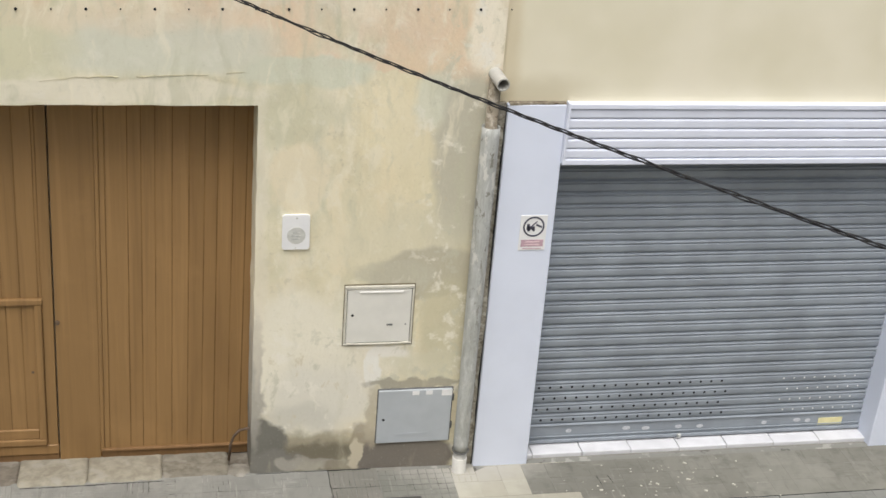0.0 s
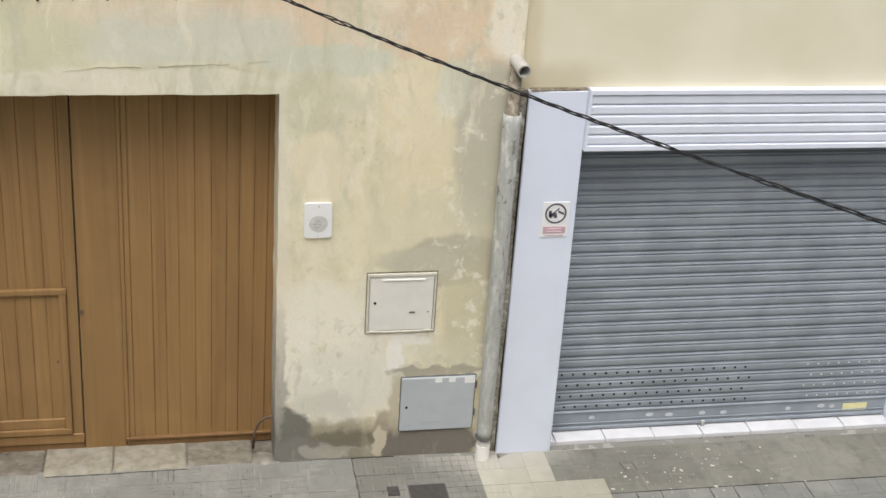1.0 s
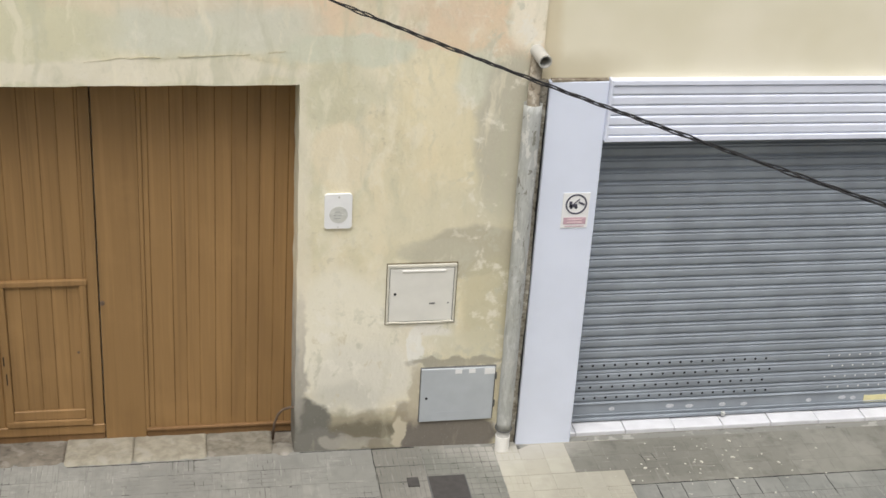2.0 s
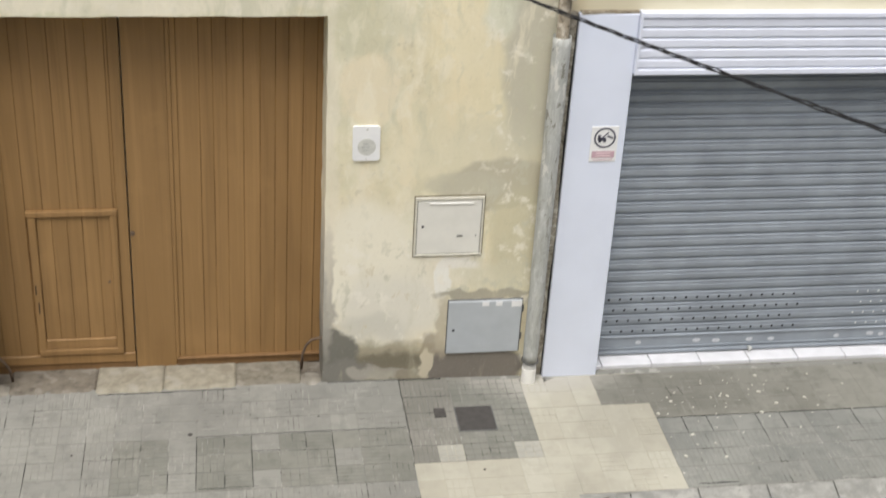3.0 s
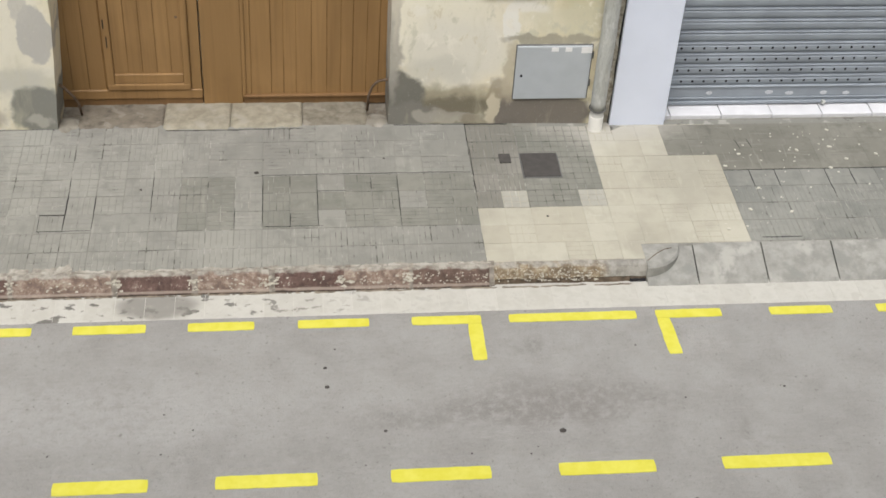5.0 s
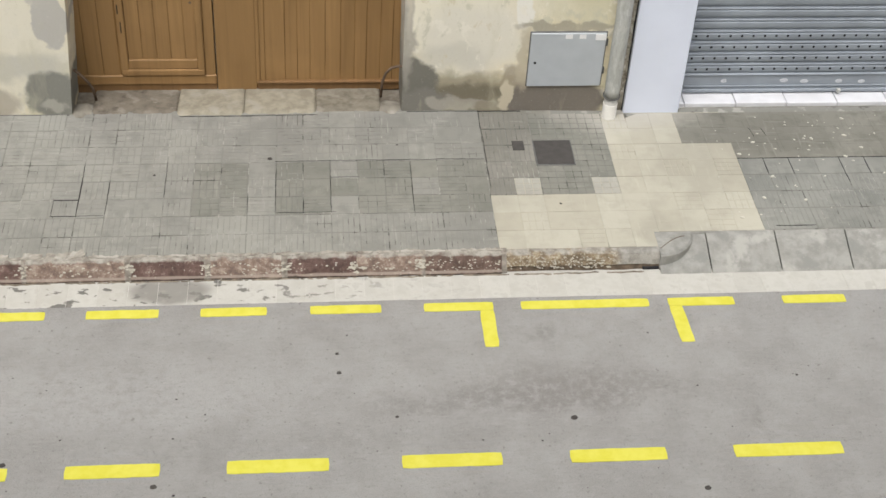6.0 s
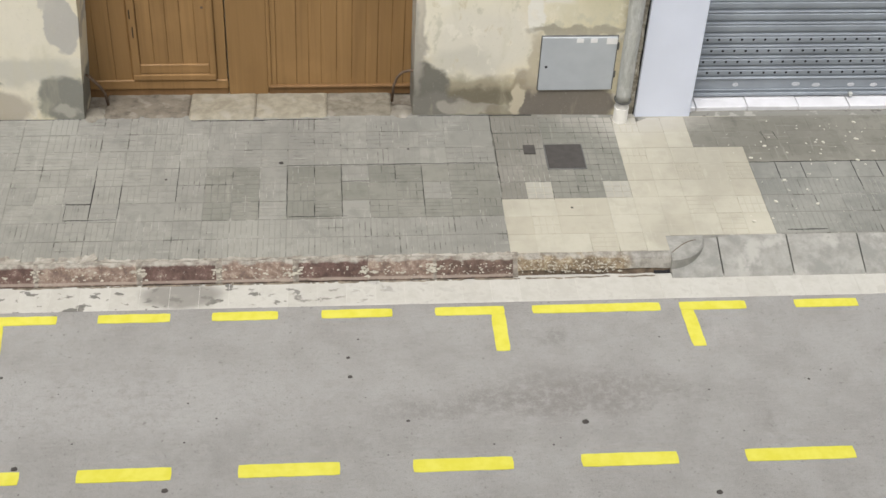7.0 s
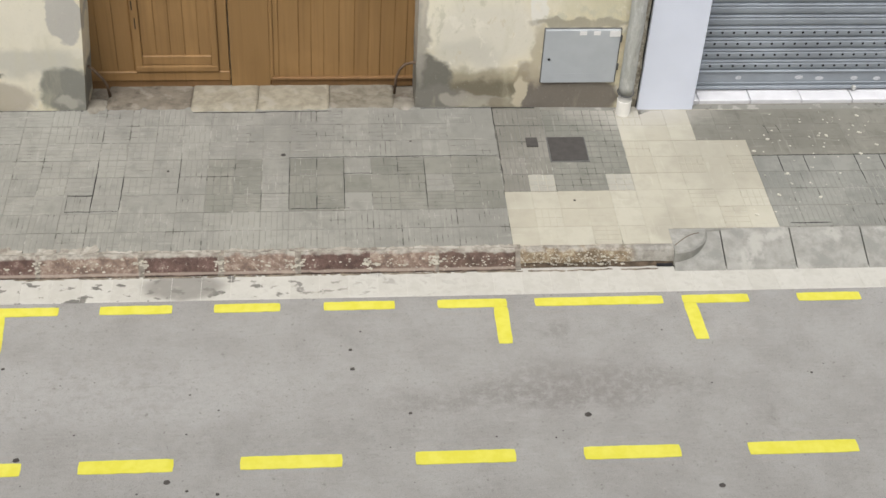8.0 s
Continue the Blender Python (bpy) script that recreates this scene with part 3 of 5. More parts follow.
def tube(points, radius, sides=10, bm=None, caps=True):
    """A round bar along a list of points."""
    b = bm if bm is not None else bmesh.new()
    pts = [Vector(p) for p in points]
    rings = []
    ref = Vector((0, 0, 1))
    for i, p in enumerate(pts):
        d = (pts[min(i + 1, len(pts) - 1)] - pts[max(i - 1, 0)]).normalized()
        side = d.cross(ref)
        if side.length < 0.1:
            side = d.cross(Vector((0, 1, 0)))
        side.normalize()
        up = side.cross(d)
        rings.append([b.verts.new(p + (side * math.cos(a) + up * math.sin(a)) * radius) for a in [2 * math.pi * k / sides for k in range(sides)]])
    for r, s in zip(rings, rings[1:]):
        for k in range(sides):
            b.faces.new((r[k], r[(k + 1) % sides], s[(k + 1) % sides], s[k]))
    if caps:
        b.faces.new(rings[0])
        b.faces.new(rings[-1])
    return b


def hollow_pipe(p0, p1, r_out, r_in, sides=20, depth=0.1):
    """A pipe with an open end at p1."""
    b = bmesh.new()
    p0, p1 = Vector(p0), Vector(p1)
    d = (p1 - p0).normalized()
    side = d.orthogonal().normalized()
    up = d.cross(side)
    ang = [2 * math.pi * k / sides for k in range(sides)]
    def ring(p, r):
        return [b.verts.new(p + (side * math.cos(a) + up * math.sin(a)) * r) for a in ang]
    rs = [ring(p0, r_out), ring(p1, r_out), ring(p1, r_in), ring(p1 - d * depth, r_in)]
    for r, s in zip(rs, rs[1:]):
        for k in range(sides):
            b.faces.new((r[k], r[(k + 1) % sides], s[(k + 1) % sides], s[k]))
    b.faces.new(rs[-1][::-1])
    b.faces.new(rs[0])
    bmesh.ops.recalc_face_normals(b, faces=b.faces[:])
    return b


def disc(x, y, z, r, thick, sides=12, bm=None, inner=0.0):
    """A round plate that faces the street; inner > 0 makes a ring."""
    b = bm if bm is not None else bmesh.new()
    ang = [2 * math.pi * k / sides for k in range(sides)]
    def ring(rr, yy):
        return [b.verts.new((x + math.cos(a) * rr, yy, z + math.sin(a) * rr)) for a in ang]
    f, g = ring(r, y - thick), ring(r, y)
    for k in range(sides):
        n = (k + 1) % sides
        b.faces.new((f[k], g[k], g[n], f[n]))
    if inner:
        h, h2 = ring(inner, y - thick), ring(inner, y)
        for k in range(sides):
            n = (k + 1) % sides
            b.faces.new((f[k], f[n], h[n], h[k]))
            b.faces.new((h[k], h[n], h2[n], h2[k]))
    else:
        b.faces.new(f)
    return b


def wall_sheet(xs, zs, hole, y0, y1, rough=0.0, ragged=0.0, seed=0.0):
    """A thick wall with an opening; hole(x, z) tells which cells are left out. Front at y0, back at y1."""
    bm = bmesh.new()
    used = {}
    for i in range(len(xs) - 1):
        for j in range(len(zs) - 1):
            if not hole((xs[i] + xs[i + 1]) / 2, (zs[j] + zs[j + 1]) / 2):
                used[(i, j)] = True
    front, back = {}, {}
    def inside(i, j):
        return all((i + a, j + b) in used for a in (-1, 0) for b in (-1, 0))
    def vert(i, j):
        if (i, j) not in front:
            x, z = xs[i], zs[j]
            y = y0 + noise.noise((x * 1.7 + seed, z * 1.7, 0)) * rough + noise.noise((x * 7 + seed, z * 7, 3)) * rough * 0.35
            dx = dz = 0
            if not inside(i, j) and 0 < j < len(zs) - 1 and 0 < i < len(xs) - 1:
                dx = noise.noise((x * 5, z * 6 + seed, 7)) * ragged
                dz = noise.noise((x * 6, z * 5 + seed, 9)) * ragged
                y += ragged * 0.4
            if abs(x + 1.535) < 0.01:
                dx += 0.035 - 0.08 * max(0.0, 1 - z)
            elif abs(x - 0.975) < 0.01:
                dx -= 0.016 * max(0.0, 1 - z / 3)
            front[(i, j)] = bm.verts.new((x + dx, y, z + dz))
            back[(i, j)] = bm.verts.new((x + dx, y1, z + dz))
        return front[(i, j)], back[(i, j)]
    for i, j in used:
        q = [vert(i, j), vert(i + 1, j), vert(i + 1, j + 1), vert(i, j + 1)]
        bm.faces.new([v[0] for v in q])
        bm.faces.new([v[1] for v in q][::-1])
        for k, (a, b) in enumerate((((0, -1)), ((1, 0)), ((0, 1)), ((-1, 0)))):
            if (i + a, j + b) not in used:
                p, r = q[k], q[(k + 1) % 4]
                bm.faces.new([bm.verts.new(v.co) for v in (p[0], p[1], r[1], r[0])])
    return bm


def steps(*stops, size=0.1):
    """Grid lines that keep to the given stops, about size apart."""
    out = [stops[0]]
    for a, b in zip(stops, stops[1:]):
        n = max(1, round((b - a) / size))
        out += [a + (b - a) * k / n for k in range(1, n + 1)]
    return out


def lift(x, y):
    """How far the pavement rises above its outer part, close to the house."""
    return max(0.0, 1 + y / 0.6) * min(0.02, max(0.0, 0.045 - 0.016 * x))


# ---------- large structure ----------
ground = part("ground", box(-300, 300, -300, 300, -0.6, -0.3), ASPHALT)
tagged(ground, "grey ground that runs on beyond the street", "ground", kind="structure")
road = part("road", box(-60, 60, -9.4, -2.002, -0.3, -0.12), ASPHALT)
tagged(road, "worn light grey asphalt road with dark stains", "road", kind="structure")

wall_old = part("wall_old", wall_sheet(steps(-9, -3.0, -1.535, 0.975, 2.65, 2.662, size=0.12), steps(-0.2, 3.05, 4.4, 7.0, size=0.12),
                lambda x, z: -1.535 < x < 0.975 and z < 3.05, 0.0, 0.46, 0.008, 0.008), WALL_OLD, smooth=True)
tagged(wall_old, "weathered yellow plaster house wall with stains and patches", "wall", kind="structure")
wall_new = part("wall_new", wall_sheet(steps(2.664, 3.0, 6.3, 12, size=0.4), steps(-0.2, 2.72, 7.0, size=0.4),
                lambda x, z: 3.0 < x < 6.3 and z < 2.72, 0.02, 0.46, 0.002), WALL_NEW, smooth=True)
tagged(wall_new, "smooth cream rendered wall above the roller shutter", "wall", kind="structure")
back = part("wall_behind", box(-9, 12, 0.5, 0.7, -0.2, 7.0), FAR_WALL)
tagged(back, "plain wall that closes the houses behind", "wall", kind="structure")
opposite = part("wall_opposite", box(-30, 30, -10.0, -9.4, -0.3, 7.5), FAR_WALL)
tagged(opposite, "plain pale facade across the street", "wall", kind="structure")

crack = part("mortar_seam", wall_sheet(steps(2.655, 2.69, 2.713, size=0.01), steps(-0.1, 3.08, size=0.025), lambda x, z: False, 0.0, 0.03, 0.06, 0.0, 4.0), CRACK_FILL)
tagged(crack, "rough grey mortar seam between two houses", "mortar seam", kind="structure")

gap_strip = part("dark_gap", box(2.713, 2.7215, -0.004, 0.03, -0.05, 3.06), DARK_HOLE)
tagged(gap_strip, "narrow dark gap beside the pilaster", "gap", kind="structure")
# pilasters either side of the shutter
for px0, px1 in ((2.722, 3.172), (6.19, 6.62)):
    pb = box(px0, px1, -0.03, 0.3, -0.05, 3.075, 0.006)
    for v in pb.verts:
        if v.co.z > 1 and px0 < 3 and v.co.x > 3:
            v.co.x -= 0.018
        elif v.co.z > 1 and px0 > 3 and v.co.x < 6.3:
            v.co.x += 0.02
    p = part("pilaster", pb, LIGHT_METAL)
    tagged(p, "flat pale blue-grey painted pilaster beside the shutter", "pilaster", group="shutter pilasters", kind="structure")

grime = part("mortar_seam", wall_sheet(steps(2.735, 3.15, size=0.02), steps(3.07, 3.086, size=0.009), lambda x, z: False, -0.022, 0.03, 0.02, 0.0, 8.0), PIPE_STAIN)
tagged(grime, "dark weathered mortar seam on top of the pilaster", "mortar seam", kind="structure")

# ---------- roller shutter ----------
SY = 0.2
shutter = thing("roller_shutter", "closed grey steel roller shutter with perforated lower slats", "shutter")
part("bottom_bar", box(3.15, 6.24, SY - 0.012, SY + 0.02, 0.045, 0.218, 0.004), SHUTTER_GREY, shutter)
part("rib", box(3.15, 6.24, SY - 0.022, SY - 0.012, 0.098, 0.108, 0.003), SHUTTER_GREY, shutter)
part("rib", box(3.15, 6.24, SY - 0.022, SY - 0.012, 0.204, 0.216, 0.003), SHUTTER_GREY, shutter)
part("bottom_lip", box(3.15, 6.24, SY - 0.028, SY - 0.012, 0.045, 0.074, 0.004), SHUTTER_GREY, shutter)
SLAT = [(0.03, 0.002), (0.004, 0.002), (0.0, 0.006), (-0.006, 0.012), (-0.009, 0.03), (-0.009, 0.058), (-0.005, 0.062), (0.003, 0.065), (0.003, 0.071), (-0.007, 0.075), (-0.009, 0.080), (-0.007, 0.084), (0.006, 0.088), (0.012, 0.092), (0.014, 0.104), (0.03, 0.104)]
slat_mesh = mesh_of("slat", profile_bar([(SY + y, z) for y, z in SLAT], 3.15, 6.24), SHUTTER_GREY)
slats = []
for i in range(25):
    s = new("slat", slat_mesh)
    s.parent = shutter
    s.location = (0, random.uniform(-0.0015, 0.0015), 0.218 + i * 0.104)
    slats.append(s)
hole_mesh = mesh_of("perforation", disc(0, 0, 0, 0.0105, 0.002, 10), DARK_HOLE)
# right-hand holes look lit: the light in them is painted as white discs
lit_hole_mesh = mesh_of("perforation", disc(0, 0, 0, 0.0075, 0.002, 8), SIGN_AND_LIT_WHITE)
for i in range(4):
    off = 0.0 if i % 2 else 0.048
    for k in range(19):
        for x, me in ((3.18 + off + k * 0.0925, hole_mesh), (5.40 + off + k * 0.0925, lit_hole_mesh)):
            if x < 4.95 or (me is lit_hole_mesh and x < 6.12):
                h = new("perforation", me)
                h.parent = slats[i]
                h.location = (x, SY - 0.0085, 0.042)
for x, z, w in ((3.57, 0.15, 0.05), (4.07, 0.15, 0.07), (4.24, 0.14, 0.07), (4.53, 0.14, 0.06), (4.72, 0.135, 0.06), (5.3, 0.14, 0.05), (5.6, 0.15, 0.07), (5.7, 0.14, 0.05)):
    b = disc(0, SY - 0.012, z, 0.018, 0.002, 9)
    for v in b.verts:
        v.co.x = x + v.co.x * w / 0.036 + 0.006 * noise.noise(v.co * 50)
    part("paint_patch", b, PAINT_BLOT, shutter, "pale overpainted patch")
part("sticker", box(5.80, 6.02, SY - 0.016, SY - 0.0125, 0.09, 0.16), LABEL_YELLOW, shutter, "faded yellow sticker")
lock = box(4.52, 4.55, SY - 0.06, SY - 0.028, 0.05, 0.085, 0.004)
part("padlock", lock, PIPE_PAINT, shutter, "small metal padlock eye")

housing = thing("shutter_housing", "white lacquered louvred housing above the roller shutter", "shutter box")
part("backing", box(3.176, 6.5, -0.026, 0.25, 2.632, 3.085), WHITE_METAL, housing)
part("top_strip", box(3.165, 6.6, -0.075, -0.03, 3.058, 3.095, 0.004), WHITE_METAL, housing)
part("bottom_strip", box(3.172, 6.6, -0.07, -0.03, 2.625, 2.670, 0.006), WHITE_METAL, housing)
part("end_cap", box(3.155, 3.176, -0.072, 0.0, 2.627, 3.098, 0.003), WHITE_METAL, housing)
LOUVRE = [(-0.024, 0.001), (-0.050, 0.001), (-0.057, 0.005), (-0.061, 0.014), (-0.062, 0.060), (-0.059, 0.067), (-0.050, 0.0735), (-0.024, 0.0735)]
louvre = mesh_of("louvre", profile_bar(LOUVRE, 3.178, 6.58), WHITE_METAL)
for i in range(5):
    s = new("louvre", louvre)
    s.parent = housing
    s.location = (0, 0, 2.672 + i * 0.077)

# threshold of white tiles
for i in range(9):
    x0 = 3.242 + (i - 1) * 0.422 if i else 3.18
    x1 = 3.242 + i * 0.422 - 0.006 if i else 3.236
    if x1 > 6.19:
        x1 = 6.19
    if x0 > 6.1:
        continue
    s = part("threshold_tile", box(x0, x1, 0.045, 0.27, -0.03, 0.028 + 0.002 * (i % 3), 0.004), WHITE_SILL)
    tagged(s, "white glazed tile of the shutter threshold", "tile", group="threshold tiles", kind="structure")

# ---------- wooden gate ----------
DY = 0.38
gate = thing("wooden_gate", "closed brown varnished double gate of vertical boards", "gate")


def lean(bm):
    for v in bm.verts:
        v.co.x += 0.014 * (v.co.z - 1.45)
    return bm


def board(x0, x1, y, z0, z1, mat, parent, name="board"):
    return part(name, lean(box(x0 + 0.0009, x1 - 0.0009, y + random.uniform(-0.001, 0.002), y + 0.03, z0, z1, 0.003)), mat, parent)


left_leaf = part("leaf", lean(box(-1.60, -0.478, DY + 0.0045, DY + 0.06, -0.02, 3.2)), GROOVE, gate)
right_leaf = part("leaf", lean(box(-0.464, 1.06, DY + 0.0045, DY + 0.06, -0.02, 3.2)), GROOVE, gate)
# boards of the leaf with the wicket
edges = [-1.60 + 0.128 * i for i in range(4)]
for a in edges[:3]:
    board(a, a + 0.126, DY, 0.09, 3.2, OAK, left_leaf)
a = -1.216
while a < -0.56:
    b2 = min(a + 0.126, -0.556)
    board(a, b2, DY, 1.405, 3.2, OAK, left_leaf)
    a += 0.128
board(-0.554, -0.475, DY - 0.003, 0.09, 3.2, OAK, left_leaf, "stile")
part("bottom_rail", lean(box(-1.60, -0.471, DY - 0.012, DY + 0.02, 0.035, 0.120, 0.006)), OAK_RAIL, left_leaf)
part("kick_rail", lean(box(-1.60, -0.471, DY + 0.002, DY + 0.03, -0.05, 0.033, 0.004)), OAK_DARK, left_leaf)
wicket = part("wicket", lean(box(-1.205, -0.556, DY + 0.0035, DY + 0.03, 0.10, 1.40)), GROOVE, left_leaf, "small wicket door with raised moulding")
for i in range(5):
    a = -1.142 + i * 0.1105
    board(a, a + 0.1085, DY - 0.001, 0.25, 1.352, OAK, wicket)
for x0, x1, z0, z1, m in ((-1.205, -1.145, 0.126, 1.40, OAK), (-0.612, -0.557, 0.126, 1.40, OAK)):
    part("moulding", lean(box(x0, x1, DY - 0.022, DY + 0.02, z0, z1, 0.009, seg=2)), m, wicket)
part("moulding", lean(box(-1.215, -0.55, DY - 0.026, DY + 0.02, 1.356, 1.408, 0.01, seg=2)), OAK_RAIL, wicket)
part("moulding", lean(box(-1.146, -0.611, DY - 0.014, DY + 0.02, 0.183, 0.268, 0.006)), OAK_RAIL, wicket)
part("moulding", lean(box(-1.205, -0.557, DY - 0.026, DY + 0.02, 0.124, 0.181, 0.01, seg=2)), OAK_RAIL, wicket)
part("lock_plate", lean(box(-1.192, -1.183, DY - 0.025, DY - 0.02, 0.69, 0.77, 0.002)), DARK_HOLE, wicket)
part("lock_plate", lean(box(-1.178, -1.170, DY - 0.025, DY - 0.02, 0.52, 0.62, 0.002)), DARK_HOLE, wicket)
part("keyhole", lean(disc(-0.64, DY + 0.004, 0.775, 0.011, 0.006, 10)), IRON, wicket)
# stile and boards of the other leaf
part("stile", lean(box(-0.465, -0.158, DY - 0.004, DY + 0.026, -0.04, 3.2, 0.003)), OAK, right_leaf)
part("cover_strip", lean(box(-0.157, -0.1285, DY - 0.010, DY + 0.02, 0.03, 3.2, 0.005, seg=2)), OAK, right_leaf)
part("cover_strip", lean(box(-0.1275, -0.086, DY - 0.004, DY + 0.02, 0.03, 3.2, 0.005)), OAK, right_leaf)
a = -0.084
widths = [0.157, 0.097, 0.098, 0.12, 0.12, 0.11, 0.093, 0.11, 0.097, 0.12]
for w in widths:
    if a < 1.04:
        board(a, a + w - 0.002, DY + random.uniform(-0.001, 0.003), 0.03, 3.2, OAK, right_leaf)
    a += w
part("bottom_rail", lean(box(-0.150, 1.05, DY - 0.024, DY + 0.02, 0.038, 0.062, 0.007, seg=2)), OAK_DARK, right_leaf)
part("kick_rail", lean(box(-0.148, 1.05, DY - 0.006, DY + 0.02, -0.035, 0.034, 0.004)), OAK_DARK, right_leaf)
part("knob", lean(disc(-0.448, DY - 0.003, 1.2, 0.018, 0.012, 12)), IRON, right_leaf, "small brown iron knob")

# sill stones and cement in front of the gate
def rough_slab(x0, x1, y0, y1, zt, drop=0.03, rough=0.007, seed=0.0, round_x=0.014):
    """A worn slab with rounded edges and an uneven front; zt is its top, drop how far the front sags."""
    bm = bmesh.new()
    nx, ny = max(6, round((x1 - x0) / 0.025)), max(6, round((y1 - y0) / 0.025))
    g = {}
    for i in range(nx + 1):
        for j in range(ny + 1):
            u, v = i / nx, j / ny
            x, y = x0 + (x1 - x0) * u, y0 + (y1 - y0) * v
            ex = min(x - x0, x1 - x)
            ey = y - y0
            z = zt - 0.05 * max(0.0, y - 0.02) / 0.36 - (0.006 if round_x < 0.05 else 0.02) * max(0, 1 - ex / round_x) ** 2 - drop * max(0, 1 - ey / 0.09) ** 2
            z += rough * (noise.noise((x * 9 + seed, y * 9, 1)) + 0.5 * noise.noise((x * 31 + seed, y * 31, 4)))
            if j == 0:
                y += 0.012 * noise.noise((x * 14 + seed, 0, 2)) + 0.006 * noise.noise((x * 45, 0, 6))
            g[i, j] = bm.verts.new((x, y, z))
    for i in range(nx):
        for j in range(ny):
            bm.faces.new((g[i, j], g[i + 1, j], g[i + 1, j + 1], g[i, j + 1]))
    rim = [g[i, 0] for i in range(nx + 1)] + [g[nx, j] for j in range(1, ny + 1)] + [g[i, ny] for i in range(nx - 1, -1, -1)] + [g[0, j] for j in range(ny - 1, 0, -1)]
    low = [bm.verts.new((v.co.x, v.co.y, -0.12)) for v in rim]
    for k in range(len(rim)):
        n = (k + 1) % len(rim)
        bm.faces.new((rim[k], low[k], low[n], rim[n]))
    bm.faces.new(low)
    bmesh.ops.recalc_face_normals(bm, faces=bm.faces[:])
    return bm


for x0, x1, yf, m, zt, dr, lab in ((-1.44, -0.786, -0.015, SILL_CEMENT, 0.024, 0.012, "dirty grey cement sill"),
                                   (-0.783, -0.270, -0.040, SILL_STONE, 0.030, 0.014, "cream worn stone sill"), (-0.267, 0.288, -0.034, SILL_STONE, 0.030, 0.014, "cream worn stone sill"),
                                   (0.290, 0.80, -0.012, SILL_PALE, 0.026, 0.012, "grey cement sill")):
    s_ob = part("sill_stone", rough_slab(x0, x1, yf, 0.5, zt, dr, 0.005 if m is SILL_STONE else 0.006, x0 * 3), m, smooth=True)
    tagged(s_ob, lab + " below the gate", "sill", group="gate sill stones", kind="structure")
s_ob = part("sill_floor", box(-1.64, 1.0, 0.0, 0.5, -0.1, -0.045), SILL_CEMENT)
tagged(s_ob, "dark cement bed under the gate", "sill", kind="structure")
for x0, x1 in ((0.77, 0.975), (-1.60, -1.41)):
    s_ob = part("cement_fillet", rough_slab(x0, x1, -0.06, 0.16, 0.03, 0.025, 0.014, x0, 0.08), FILLET, smooth=True)
    tagged(s_ob, "pale cement fillet at the gate jamb", "fillet", kind="structure")

# iron wheel guards at the jambs
for pts in (((0.975, 0.1, 0.37), (0.93, 0.11, 0.365), (0.88, 0.14, 0.33), (0.84, 0.17, 0.26), (0.815, 0.2, 0.16), (0.805, 0.21, 0.01)),
            ((-1.535, 0.1, 0.36), (-1.51, 0.11, 0.33), (-1.48, 0.13, 0.27), (-1.45, 0.16, 0.2), (-1.43, 0.19, 0.12), (-1.42, 0.2, 0.01))):
    g = part("wheel_guard", tube(pts, 0.011, 8), IRON, smooth=True)
    tagged(g, "thin bent rusty iron guard at the gate jamb", "wheel guard", group="wheel guards")

# ---------- things on the old wall ----------
def round_plate(x0, x1, y0, y1, z0, z1, r):
    """A flat plate with rounded corners that faces the street."""
    b = bmesh.new()
    pts = []
    for cx, cz, a0 in ((x1 - r, z1 - r, 0), (x0 + r, z1 - r, 90), (x0 + r, z0 + r, 180), (x1 - r, z0 + r, 270)):
        pts += [(cx + r * math.cos(radians(a0 + t)), cz + r * math.sin(radians(a0 + t))) for t in range(0, 91, 15)]
    f = [b.verts.new((x, y0, z)) for x, z in pts]
    g = [b.verts.new((x, y1, z)) for x, z in pts]
    b.faces.new(f)
    b.faces.new(g[::-1])
    for k in range(len(pts)):
        n = (k + 1) % len(pts)
        b.faces.new((f[k], g[k], g[n], f[n]))
    bmesh.ops.recalc_face_normals(b, faces=b.faces[:])
    return b


meter = thing("meter_box", "off-white meter cabinet door set into the plaster wall", "meter box")
fr = bmesh.new()
box(1.632, 2.152, -0.016, 0.02, 1.612, 1.638, 0.004, fr)
box(1.632, 2.152, -0.016, 0.02, 1.136, 1.152, 0.004, fr)
box(1.632, 1.648, -0.015, 0.02, 1.152, 1.612, 0.004, fr)
box(2.137, 2.152, -0.015, 0.02, 1.152, 1.612, 0.004, fr)
part("frame", fr, BOX_FRAME, meter)
# dark rim: dirt, with the frame's shadow line put into the same colour
part("seat", box(1.625, 2.159, -0.003, 0.012, 1.128, 1.648), GRIME_SHADE, meter, "dirty mortar rim and painted shadow line round the frame")
md = part("door", box(1.652, 2.133, -0.010, 0.02, 1.156, 1.607, 0.004), BOX_WHITE, meter)
part("ridge", box(1.74, 2.07, -0.018, -0.009, 1.577, 1.594, 0.004), WHITE_PVC, md)
part("shadow_gap", box(1.645, 2.14, -0.004, 0.01, 1.150, 1.614), BOX_DARK, meter)
part("keyhole", disc(1.694, -0.010, 1.393, 0.011, 0.003, 10), DARK_HOLE, md)
part("latch", box(1.955, 2.0, -0.015, -0.009, 1.30, 1.314, 0.003), BOX_DARK, md)
part("keyhole", disc(2.098, -0.010, 1.307, 0.006, 0.003, 8), BOX_DARK, md)
for x in (1.69, 2.1):
    part("hinge", box(x - 0.035, x + 0.035, -0.022, -0.008, 1.146, 1.158, 0.003), BOX_FRAME, meter)

for o in meter.children_recursive:
    if o.parent is meter:
        o.location.z += 0.011

gas = thing("utility_box", "grey metal utility cabinet door with small labels", "meter box")
part("rim", box(1.921, 2.516, -0.010, 0.02, 0.250, 0.746, 0.004), BOX_DARK, gas)
gd = part("door", box(1.928, 2.508, -0.022, 0.01, 0.256, 0.738, 0.005), BOX_GREY, gas)
